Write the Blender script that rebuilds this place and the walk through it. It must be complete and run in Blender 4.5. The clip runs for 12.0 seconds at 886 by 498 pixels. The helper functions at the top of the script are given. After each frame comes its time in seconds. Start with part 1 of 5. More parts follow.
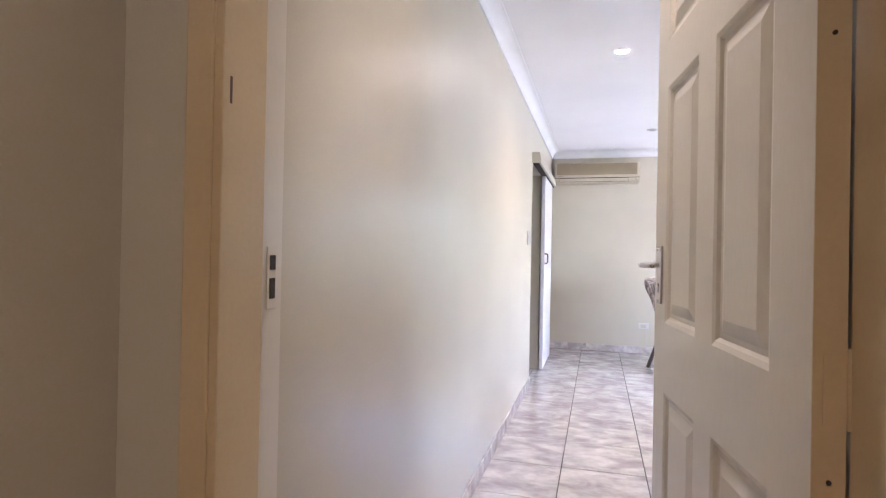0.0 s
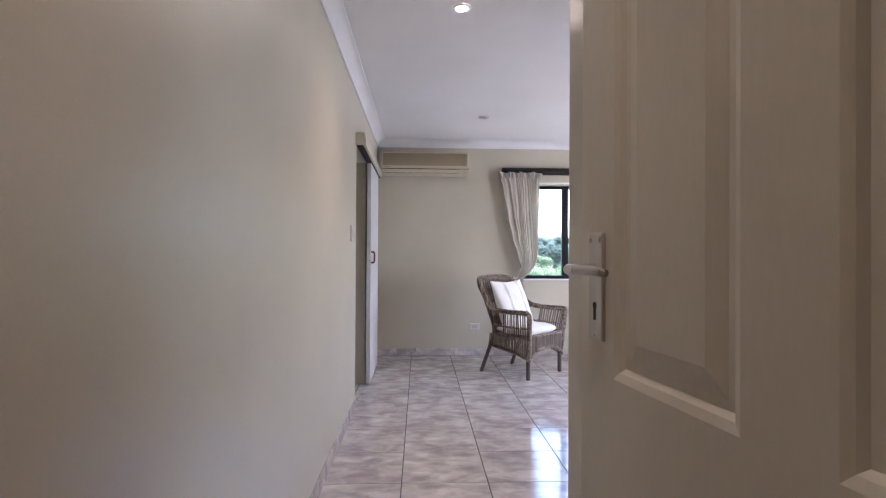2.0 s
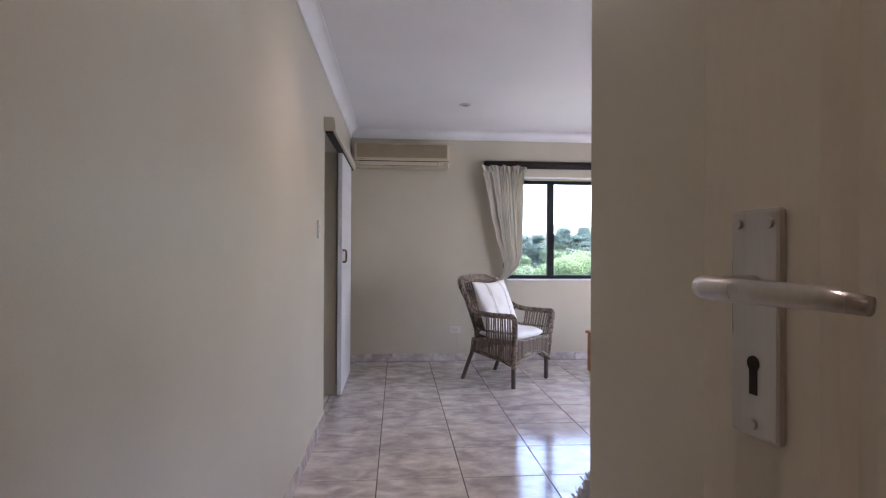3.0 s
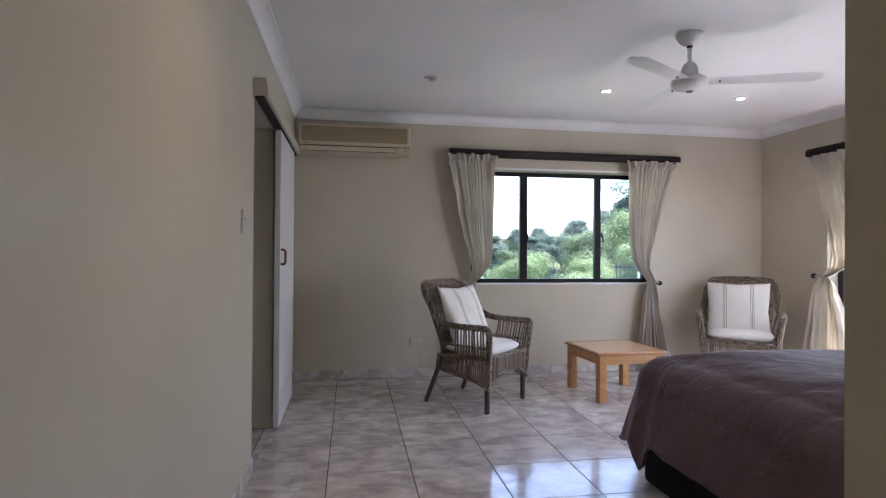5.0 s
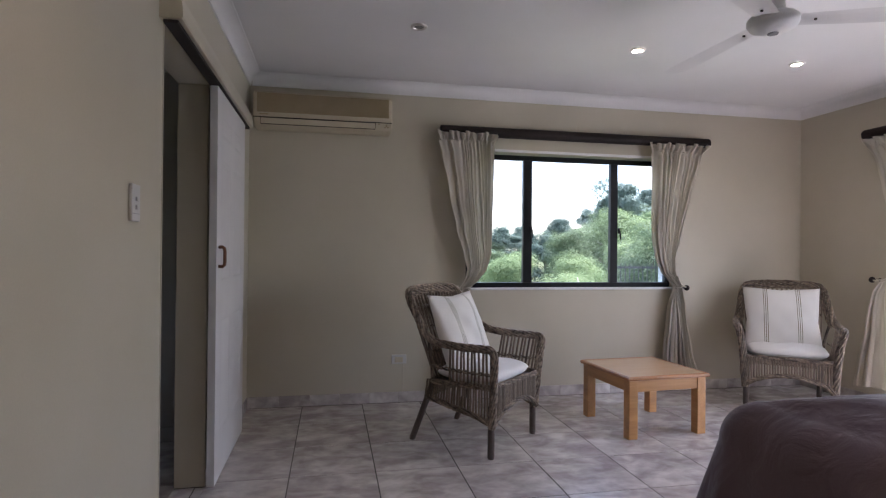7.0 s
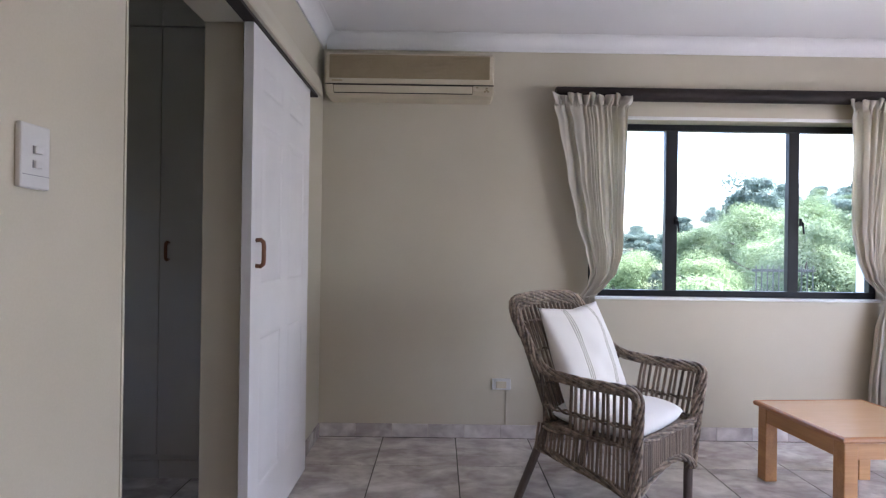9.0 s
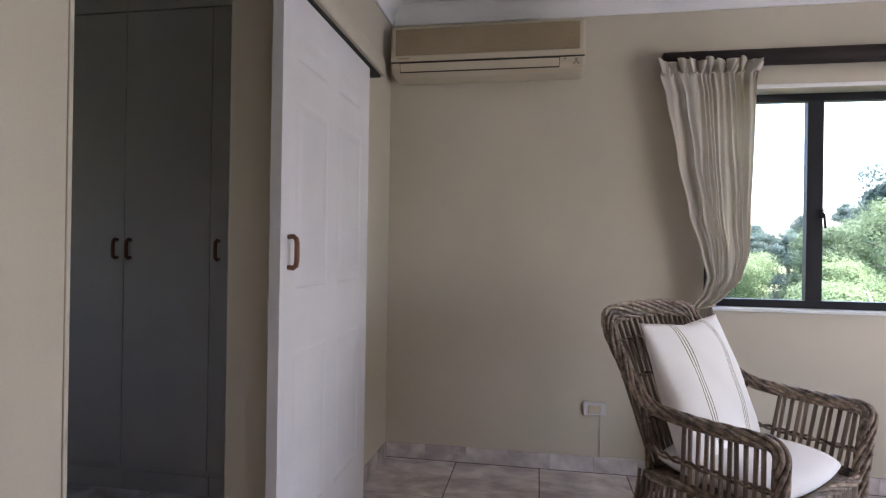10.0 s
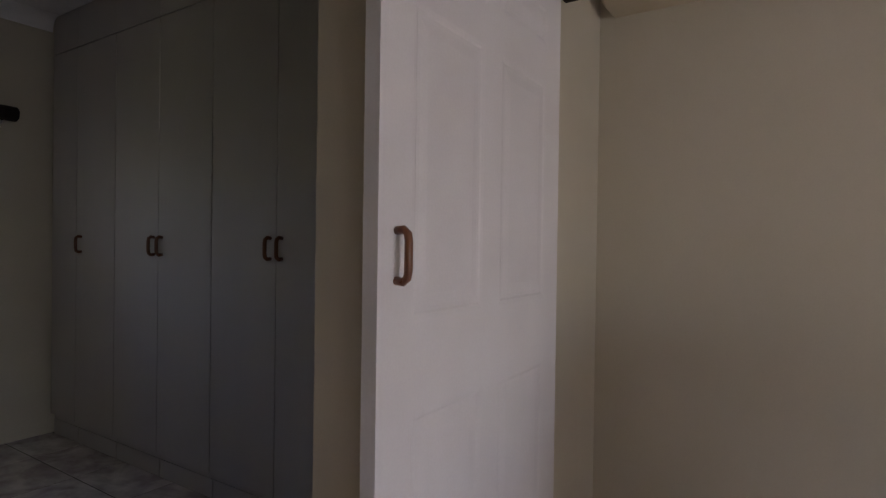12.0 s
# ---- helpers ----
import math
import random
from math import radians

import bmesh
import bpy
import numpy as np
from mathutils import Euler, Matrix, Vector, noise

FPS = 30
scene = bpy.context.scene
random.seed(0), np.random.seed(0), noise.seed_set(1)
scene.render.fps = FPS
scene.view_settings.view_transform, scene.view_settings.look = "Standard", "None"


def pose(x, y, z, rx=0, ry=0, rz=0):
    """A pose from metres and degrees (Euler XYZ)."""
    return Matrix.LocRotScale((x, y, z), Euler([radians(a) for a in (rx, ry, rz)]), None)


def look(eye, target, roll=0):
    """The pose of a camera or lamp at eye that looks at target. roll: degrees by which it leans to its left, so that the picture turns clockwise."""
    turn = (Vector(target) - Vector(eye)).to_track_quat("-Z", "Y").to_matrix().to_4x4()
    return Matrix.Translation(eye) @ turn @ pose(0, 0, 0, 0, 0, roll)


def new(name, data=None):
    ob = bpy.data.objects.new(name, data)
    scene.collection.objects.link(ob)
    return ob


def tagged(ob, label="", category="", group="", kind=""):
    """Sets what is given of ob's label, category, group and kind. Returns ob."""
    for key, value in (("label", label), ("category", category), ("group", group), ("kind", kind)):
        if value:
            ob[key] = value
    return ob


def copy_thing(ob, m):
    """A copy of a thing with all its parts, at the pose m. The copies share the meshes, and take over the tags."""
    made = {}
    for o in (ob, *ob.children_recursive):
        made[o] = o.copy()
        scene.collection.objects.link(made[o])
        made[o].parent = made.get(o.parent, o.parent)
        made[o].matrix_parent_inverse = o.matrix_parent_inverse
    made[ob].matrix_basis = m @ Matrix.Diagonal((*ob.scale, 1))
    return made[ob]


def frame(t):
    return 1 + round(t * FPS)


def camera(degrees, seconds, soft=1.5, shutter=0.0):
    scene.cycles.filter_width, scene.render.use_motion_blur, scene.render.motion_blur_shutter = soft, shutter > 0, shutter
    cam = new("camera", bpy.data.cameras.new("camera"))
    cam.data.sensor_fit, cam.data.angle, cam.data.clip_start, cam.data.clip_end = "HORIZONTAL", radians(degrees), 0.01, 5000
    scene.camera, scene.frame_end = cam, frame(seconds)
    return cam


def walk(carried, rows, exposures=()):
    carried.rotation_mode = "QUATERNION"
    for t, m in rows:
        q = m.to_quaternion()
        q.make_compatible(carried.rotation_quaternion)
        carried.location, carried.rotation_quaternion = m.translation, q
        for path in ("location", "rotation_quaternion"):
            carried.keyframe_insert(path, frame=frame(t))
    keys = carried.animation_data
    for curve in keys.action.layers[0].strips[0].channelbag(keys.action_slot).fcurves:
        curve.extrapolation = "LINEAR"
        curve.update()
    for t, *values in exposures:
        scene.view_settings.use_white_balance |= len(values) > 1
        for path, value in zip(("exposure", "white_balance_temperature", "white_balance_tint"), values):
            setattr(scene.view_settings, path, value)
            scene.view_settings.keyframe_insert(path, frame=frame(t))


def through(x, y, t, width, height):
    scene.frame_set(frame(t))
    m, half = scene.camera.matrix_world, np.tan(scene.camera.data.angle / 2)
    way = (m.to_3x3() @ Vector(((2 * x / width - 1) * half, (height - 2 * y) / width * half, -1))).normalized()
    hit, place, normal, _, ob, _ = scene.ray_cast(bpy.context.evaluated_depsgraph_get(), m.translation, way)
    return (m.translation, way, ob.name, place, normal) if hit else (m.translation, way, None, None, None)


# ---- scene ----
cam = camera(76.6, 12.0, soft=1.25)
PATH = [
    (0, (-0.028, -0.096, 1.192), (-0.560, 1.832, 1.204), 1.1),
    (0.5, (-0.06, 0.087, 1.198), (-0.303, 2.072, 1.213), 0.7),
    (1, (-0.073, 0.28, 1.207), (-0.195, 2.277, 1.221), 0.3),
    (1.5, (-0.105, 0.476, 1.209), (-0.111, 2.476, 1.223), 0.3),
    (2, (-0.119, 0.667, 1.191), (-0.035, 2.666, 1.205), 0.3),
    (2.5, (-0.106, 0.89, 1.2), (0.028, 2.885, 1.211), 0.3),
    (3, (-0.107, 1.085, 1.191), (0.056, 3.078, 1.2), 0.3),
    (4.8, (-0.08, 1.801, 1.186), (0.227, 3.777, 1.197), 0.3),
    (5, (-0.091, 1.873, 1.185), (0.233, 3.846, 1.198), 0.4),
    (5.5, (-0.093, 2.077, 1.19), (0.272, 4.044, 1.2), 0.4),
    (6, (-0.061, 2.329, 1.189), (0.33, 4.291, 1.201), 0.4),
    (6.5, (-0.037, 2.554, 1.183), (0.361, 4.515, 1.191), 0.5),
    (6.7, (-0.021, 2.657, 1.187), (0.375, 4.618, 1.195), 0.5),
    (8.3, (0.066, 3.377, 1.16), (0.278, 5.366, 1.171), 0.6),
    (8.5, (0.082, 3.481, 1.174), (0.228, 5.475, 1.178), 0.6),
    (9, (0.136, 3.687, 1.17), (0.145, 5.687, 1.173), 0.8),
    (9.5, (0.197, 3.924, 1.173), (0.055, 5.919, 1.183), 0.8),
    (10, (0.224, 4.131, 1.164), (-0.112, 6.103, 1.166), 0.9),
    (10.5, (0.223, 4.351, 1.179), (-0.268, 6.289, 1.172), 1.0),
    (11, (0.208, 4.59, 1.155), (-0.47, 6.472, 1.159), 1.1),
    (11.5, (0.174, 4.782, 1.165), (-0.74, 6.561, 1.162), 1.1),
    (12, (0.101, 4.946, 1.17), (-0.985, 6.626, 1.155), 0.8),
]
EXPOSURES = [(0, 4.93, 5540, 23), (0.5, 4.61, 5390, 25), (1, 4.13, 5490, 24), (1.5, 3.95, 5700, 24), (2, 3.79, 5750, 24), (2.5, 3.6, 5800, 24), (3, 3.4, 5850, 25), (5, 2.85, 5960, 20), (5.5, 2.7, 6060, 19), (6.0, 2.55, 6110, 20), (6.5, 2.44, 6160, 22), (8.5, 3.27, 5890, 21), (9, 3.36, 5890, 22), (9.5, 3.38, 5940, 22), (10, 3.19, 6190, 23), (10.5, 2.99, 6340, 24), (11, 2.78, 6640, 24), (11.5, 2.63, 6690, 26), (12, 2.6, 6740, 27)]
walk(cam, [(t, look(eye, target, roll)) for t, eye, target, roll in PATH], EXPOSURES)

# ---------------------------------------------------------------- world and light
world = bpy.data.worlds.new("sky")
scene.world = world
world.use_nodes = True
wn = world.node_tree.nodes
sky = wn.new("ShaderNodeTexSky")
sky.sky_type = "NISHITA"
sky.sun_disc = False
SUN_EL, SUN_AZ = 67.0, 80.0
sky.sun_elevation, sky.sun_rotation = radians(SUN_EL), radians(SUN_AZ)
sky.air_density, sky.dust_density, sky.ozone_density = 1.0, 2.5, 1.0
wn["Background"].inputs["Strength"].default_value = 0.15
world.node_tree.links.new(sky.outputs["Color"], wn["Background"].inputs["Color"])

sun_data = bpy.data.lights.new("sun", "SUN")
sun_data.energy, sun_data.angle, sun_data.color = 4.2, radians(6), (1.0, 0.975, 0.945)
sun = new("sun", sun_data)
sun_way = Vector((math.sin(radians(SUN_AZ)) * math.cos(radians(SUN_EL)), math.cos(radians(SUN_AZ)) * math.cos(radians(SUN_EL)), math.sin(radians(SUN_EL))))
sun.matrix_world = look(sun_way * 50, (0, 0, 0))


# daylight that comes in through the balcony door
door_light = bpy.data.lights.new("balcony_daylight", "AREA")
door_light.shape, door_light.size, door_light.size_y, door_light.energy, door_light.color = "RECTANGLE", 2.2, 1.8, 6.0, (0.86, 0.93, 1.0)
new("balcony_daylight", door_light).matrix_world = look((4.33, 4.72, 1.03), (3.25, 5.12, -0.05))


def spot_lamp(x, y, z, power, colour, cone=156):
    d = bpy.data.lights.new("downlight_beam", "SPOT")
    d.energy, d.color, d.spot_size, d.spot_blend, d.shadow_soft_size = power, colour, radians(cone), 1.0, 0.035
    ob = new("downlight_beam", d)
    ob.matrix_world = look((x, y, z), (x, y, 0))


WARM = (1.0, 0.78, 0.54)
spot_lamp(0.10, 3.64, 2.47, 1.6, (1.0, 0.68, 0.40), 138)
spot_lamp(-0.05, 1.24, 2.47, 0.9, WARM, 84)
spot_lamp(1.93, 6.11, 2.47, 0.6, (1.0, 0.9, 0.75))
spot_lamp(3.13, 6.11, 2.47, 0.68, (1.0, 0.9, 0.75))
spot_lamp(0.02, -0.75, 2.47, 0.95, (1.0, 0.70, 0.42), 130)

# daylight through the dressing room window
dressing_light = bpy.data.lights.new("dressing_daylight", "AREA")
dressing_light.shape, dressing_light.size, dressing_light.size_y, dressing_light.energy, dressing_light.color = "RECTANGLE", 0.95, 0.8, 0.13, (1.0, 0.97, 0.93)
new("dressing_daylight", dressing_light).matrix_world = look((-3.73, 5.62, 1.34), (-2.7, 5.62, 1.40))

# ---------------------------------------------------------------- materials


def material(name, a, b, rough=0.6, scale=6.0, fine=60.0, bump=0.1, metal=0.0, spec=0.5, stretch=(1, 1, 1), rough_var=0.08, coords="Object", random_shift=False):
    """Two colours mixed by coarse and fine noise, with fine relief."""
    m = bpy.data.materials.new(name)
    m.use_nodes = True
    n, l = m.node_tree.nodes, m.node_tree.links
    p = n["Principled BSDF"]
    tc = n.new("ShaderNodeTexCoord")
    mp = n.new("ShaderNodeMapping")
    mp.inputs["Scale"].default_value = stretch
    l.new(tc.outputs[coords], mp.inputs["Vector"])
    if random_shift:
        oi = n.new("ShaderNodeObjectInfo")
        sc = n.new("ShaderNodeVectorMath")
        sc.operation = "SCALE"
        sc.inputs[0].default_value = (37.0, 53.0, 11.0)
        l.new(oi.outputs["Random"], sc.inputs["Scale"])
        l.new(sc.outputs[0], mp.inputs["Location"])
    coarse = n.new("ShaderNodeTexNoise")
    coarse.inputs["Scale"].default_value, coarse.inputs["Detail"].default_value = scale, 5
    small = n.new("ShaderNodeTexNoise")
    small.inputs["Scale"].default_value, small.inputs["Detail"].default_value = fine, 3
    for t in (coarse, small):
        l.new(mp.outputs[0], t.inputs["Vector"])
    add = n.new("ShaderNodeMath")
    add.operation = "MULTIPLY_ADD"
    add.inputs[1].default_value = 0.35
    l.new(small.outputs["Fac"], add.inputs[0])
    l.new(coarse.outputs["Fac"], add.inputs[2])
    ramp = n.new("ShaderNodeValToRGB")
    ramp.color_ramp.elements[0].position, ramp.color_ramp.elements[1].position = 0.48, 0.88
    ramp.color_ramp.elements[0].color, ramp.color_ramp.elements[1].color = (*a, 1), (*b, 1)
    l.new(add.outputs[0], ramp.inputs["Fac"])
    l.new(ramp.outputs["Color"], p.inputs["Base Color"])
    rr = n.new("ShaderNodeMapRange")
    rr.inputs["To Min"].default_value, rr.inputs["To Max"].default_value = rough - rough_var, rough + rough_var
    l.new(coarse.outputs["Fac"], rr.inputs["Value"])
    l.new(rr.outputs[0], p.inputs["Roughness"])
    p.inputs["Metallic"].default_value = metal
    p.inputs["Specular IOR Level"].default_value = spec
    if bump:
        bp = n.new("ShaderNodeBump")
        bp.inputs["Strength"].default_value, bp.inputs["Distance"].default_value = bump, 0.004
        l.new(small.outputs["Fac"], bp.inputs["Height"])
        l.new(bp.outputs[0], p.inputs["Normal"])
    return m


def glow(name, colour, strength):
    m = bpy.data.materials.new(name)
    m.use_nodes = True
    p = m.node_tree.nodes["Principled BSDF"]
    p.inputs["Base Color"].default_value = (*colour, 1)
    p.inputs["Emission Color"].default_value = (*colour, 1)
    p.inputs["Emission Strength"].default_value = strength
    return m


def glass_material():
    m = bpy.data.materials.new("clear_glass")
    m.use_nodes = True
    n, l = m.node_tree.nodes, m.node_tree.links
    n.remove(n["Principled BSDF"])
    tr, gl, mx, fr = n.new("ShaderNodeBsdfTransparent"), n.new("ShaderNodeBsdfGlossy"), n.new("ShaderNodeMixShader"), n.new("ShaderNodeFresnel")
    gl.inputs["Roughness"].default_value = 0.02
    tr.inputs["Color"].default_value = (0.96, 0.98, 0.97, 1)
    l.new(fr.outputs[0], mx.inputs[0])
    fr.inputs["IOR"].default_value = 1.22
    l.new(tr.outputs[0], mx.inputs[1])
    l.new(gl.outputs[0], mx.inputs[2])
    l.new(mx.outputs[0], n["Material Output"].inputs["Surface"])
    return m


def cloth_material(name, a, b, stripe=None, through=0.25, stripes=(), weave=420.0, axis=0, warm=None):
    """Woven cloth, partly translucent. stripes: (centre, half width) along the object's axis, in metres."""
    m = material(name, a, b, rough=0.9, scale=3.0, fine=weave, bump=0.25, spec=0.2, rough_var=0.04)
    n, l = m.node_tree.nodes, m.node_tree.links
    p = n["Principled BSDF"]
    colour = p.inputs["Base Color"].links[0].from_socket
    if stripes:
        tc = n.new("ShaderNodeTexCoord")
        sep = n.new("ShaderNodeSeparateXYZ")
        l.new(tc.outputs["Object"], sep.inputs[0])
        last = None
        for centre, half in stripes:
            c = n.new("ShaderNodeMath")
            c.operation = "COMPARE"
            c.inputs[1].default_value, c.inputs[2].default_value = centre, half
            l.new(sep.outputs[axis], c.inputs[0])
            if last:
                s = n.new("ShaderNodeMath")
                s.operation = "MAXIMUM"
                l.new(last, s.inputs[0])
                l.new(c.outputs[0], s.inputs[1])
                last = s.outputs[0]
            else:
                last = c.outputs[0]
        mix = n.new("ShaderNodeMix")
        mix.data_type = "RGBA"
        l.new(last, mix.inputs[0])
        l.new(colour, mix.inputs[6])
        mix.inputs[7].default_value = (*stripe, 1)
        l.new(mix.outputs[2], p.inputs["Base Color"])
        colour = mix.outputs[2]
    if through:
        tl, mx = n.new("ShaderNodeBsdfTranslucent"), n.new("ShaderNodeMixShader")
        l.new(colour, tl.inputs["Color"])
        if warm:
            tint = n.new("ShaderNodeMix")
            tint.data_type, tint.blend_type = "RGBA", "MULTIPLY"
            tint.inputs[0].default_value = 1.0
            l.new(colour, tint.inputs[6])
            tint.inputs[7].default_value = (*warm, 1)
            l.new(tint.outputs[2], tl.inputs["Color"])
        mx.inputs[0].default_value = through
        l.new(p.outputs[0], mx.inputs[1])
        l.new(tl.outputs[0], mx.inputs[2])
        l.new(mx.outputs[0], n["Material Output"].inputs["Surface"])
    return m


def leaf_material(name, dark, light, through=0.45):
    m = bpy.data.materials.new(name)
    m.use_nodes = True
    n, l = m.node_tree.nodes, m.node_tree.links
    p = n["Principled BSDF"]
    g = n.new("ShaderNodeNewGeometry")
    oi = n.new("ShaderNodeObjectInfo")
    add = n.new("ShaderNodeMath")
    add.operation = "MULTIPLY_ADD"
    add.inputs[1].default_value = 0.3
    sc = n.new("ShaderNodeMath")
    sc.operation = "MULTIPLY"
    sc.inputs[1].default_value = 0.7
    l.new(oi.outputs["Random"], sc.inputs[0])
    l.new(g.outputs["Random Per Island"], add.inputs[0])
    l.new(sc.outputs[0], add.inputs[2])
    ramp = n.new("ShaderNodeValToRGB")
    ramp.color_ramp.elements[0].color, ramp.color_ramp.elements[1].color = (*dark, 1), (*light, 1)
    l.new(add.outputs[0], ramp.inputs[0])
    l.new(ramp.outputs[0], p.inputs["Base Color"])
    p.inputs["Roughness"].default_value = 0.7
    p.inputs["Specular IOR Level"].default_value = 0.12
    tl, mx = n.new("ShaderNodeBsdfTranslucent"), n.new("ShaderNodeMixShader")
    l.new(ramp.outputs[0], tl.inputs["Color"])
    mx.inputs[0].default_value = through
    l.new(p.outputs[0], mx.inputs[1])
    l.new(tl.outputs[0], mx.inputs[2])
    l.new(mx.outputs[0], n["Material Output"].inputs["Surface"])
    return m


def tile_material():
    """Glazed pale marbled floor tile with soft grey and pinkish clouds, different on each tile."""
    m = material("glazed_marble_tile", (0.53, 0.49, 0.468), (0.78, 0.735, 0.71), rough=0.12, scale=9.0, fine=30.0, bump=0.02, spec=1.0, stretch=(0.75, 1.05, 1), rough_var=0.05, random_shift=True)
    n, l = m.node_tree.nodes, m.node_tree.links
    p = n["Principled BSDF"]
    colour = p.inputs["Base Color"].links[0].from_socket
    mp = next(x for x in n if x.type == "MAPPING")
    w = n.new("ShaderNodeTexNoise")
    w.inputs["Scale"].default_value, w.inputs["Detail"].default_value, w.inputs["Distortion"].default_value = 6.5, 5, 0.9
    l.new(mp.outputs[0], w.inputs["Vector"])
    r = n.new("ShaderNodeValToRGB")
    e = r.color_ramp.elements
    e[0].position, e[1].position = 0.38, 0.62
    e[0].color, e[1].color = (0.70, 0.66, 0.68, 1), (1, 1, 1, 1)
    l.new(w.outputs["Fac"], r.inputs[0])
    mix = n.new("ShaderNodeMix")
    mix.data_type, mix.blend_type = "RGBA", "MULTIPLY"
    mix.inputs[0].default_value = 1.0
    l.new(colour, mix.inputs[6])
    l.new(r.outputs[0], mix.inputs[7])
    l.new(mix.outputs[2], p.inputs["Base Color"])
    return m


WALL = material("beige_satin_wall_paint", (0.505, 0.458, 0.362), (0.56, 0.510, 0.408), rough=0.38, scale=1.5, fine=180, bump=0.06, spec=0.45, rough_var=0.05)
CEIL = material("white_ceiling_paint", (0.72, 0.71, 0.71), (0.78, 0.77, 0.77), rough=0.75, scale=1.2, fine=150, bump=0.05, spec=0.3)
COVE = material("white_cornice_paint", (0.74, 0.73, 0.73), (0.8, 0.79, 0.79), rough=0.6, scale=3, fine=120, bump=0.04)
DOORP = material("cream_gloss_door_paint", (0.62, 0.575, 0.50), (0.68, 0.635, 0.56), rough=0.33, scale=2.5, fine=140, bump=0.05, spec=0.5, stretch=(1, 1, 0.3))
SLIDEP = material("white_worn_door_paint", (0.68, 0.66, 0.66), (0.76, 0.74, 0.74), rough=0.42, scale=3.0, fine=160, bump=0.05)
FRAMEP = material("cream_frame_paint", (0.53, 0.405, 0.235), (0.60, 0.47, 0.29), rough=0.36, scale=3, fine=120, bump=0.05)
GROUT = material("dark_grey_grout", (0.03, 0.027, 0.025), (0.06, 0.053, 0.048), rough=0.9, scale=8, fine=200, bump=0.2)
TILE = tile_material()
DARKWOOD = material("dark_stained_wood", (0.012, 0.008, 0.008), (0.028, 0.019, 0.017), spec=0.25, rough=0.55, scale=8, fine=90, bump=0.15, stretch=(0.2, 1, 1))
BRONZE = material("dark_bronze_aluminium", (0.006, 0.006, 0.009), (0.010, 0.010, 0.013), spec=0.25, rough=0.45, scale=6, fine=200, bump=0.03)
GLASS = glass_material()
LINEN = cloth_material("natural_linen", (0.66, 0.63, 0.575), (0.79, 0.755, 0.70), through=0.5, warm=(1.0, 0.95, 0.82))
SHEER = cloth_material("white_sheer", (0.8, 0.79, 0.78), (0.86, 0.85, 0.84), through=0.75)
DUVET = cloth_material("mauve_brown_duvet", (0.106, 0.072, 0.082), (0.142, 0.099, 0.114), through=0.0, weave=300)
DUVET.node_tree.nodes["Principled BSDF"].inputs["Sheen Weight"].default_value = 0.3
DUVET.node_tree.nodes["Principled BSDF"].inputs["Sheen Roughness"].default_value = 0.35
duvet_nodes, duvet_links = DUVET.node_tree.nodes, DUVET.node_tree.links
crease = duvet_nodes.new("ShaderNodeTexNoise")
crease.inputs["Scale"].default_value, crease.inputs["Detail"].default_value, crease.inputs["Distortion"].default_value = 7.0, 4.0, 0.8
crease_bump = duvet_nodes.new("ShaderNodeBump")
crease_bump.inputs["Strength"].default_value, crease_bump.inputs["Distance"].default_value = 0.5, 0.03
duvet_links.new(next(x for x in duvet_nodes if x.type == "TEX_COORD").outputs["Object"], crease.inputs["Vector"])
duvet_links.new(crease.outputs["Fac"], crease_bump.inputs["Height"])
duvet_links.new(crease_bump.outputs[0], next(x for x in duvet_nodes if x.type == "BUMP" and x != crease_bump).inputs["Normal"])
BASEC = cloth_material("black_bed_base_cloth", (0.010, 0.010, 0.014), (0.018, 0.017, 0.022), through=0.0)
CUSH = cloth_material("cream_cotton", (0.74, 0.72, 0.69), (0.80, 0.78, 0.75), through=0.0)
PILLOW = cloth_material("cream_cotton_with_olive_stripes", (0.73, 0.705, 0.665), (0.79, 0.765, 0.725), stripe=(0.20, 0.185, 0.10), through=0.0,
                        stripes=[(s * 0.115 + d, 0.0022) for s in (-1, 1) for d in (-0.013, 0.0, 0.013)])
WICKER = material("grey_brown_wicker", (0.052, 0.037, 0.028), (0.33, 0.265, 0.205), rough=0.5, scale=40, fine=220, bump=0.4, stretch=(1, 1, 1), random_shift=True)
wt = WICKER.node_tree
wp = wt.nodes["Principled BSDF"]
wsrc = wp.inputs["Base Color"].links[0].from_socket
wgeo, woi, wadd = wt.nodes.new("ShaderNodeNewGeometry"), wt.nodes.new("ShaderNodeObjectInfo"), wt.nodes.new("ShaderNodeMath")
wadd.operation = "PINGPONG"
wsum = wt.nodes.new("ShaderNodeMath")
wsum.operation = "ADD"
wt.links.new(wgeo.outputs["Random Per Island"], wsum.inputs[0])
wt.links.new(woi.outputs["Random"], wsum.inputs[1])
wt.links.new(wsum.outputs[0], wadd.inputs[0])
wadd.inputs[1].default_value = 1.0
wramp = wt.nodes.new("ShaderNodeValToRGB")
wramp.color_ramp.elements[0].color, wramp.color_ramp.elements[1].color = (0.10, 0.09, 0.085, 1), (1.5, 1.45, 1.4, 1)
wt.links.new(wadd.outputs[0], wramp.inputs[0])
wmix = wt.nodes.new("ShaderNodeMix")
wmix.data_type, wmix.blend_type = "RGBA", "MULTIPLY"
wmix.inputs[0].default_value = 1.0
wt.links.new(wsrc, wmix.inputs[6])
wt.links.new(wramp.outputs[0], wmix.inputs[7])
wt.links.new(wmix.outputs[2], wp.inputs["Base Color"])
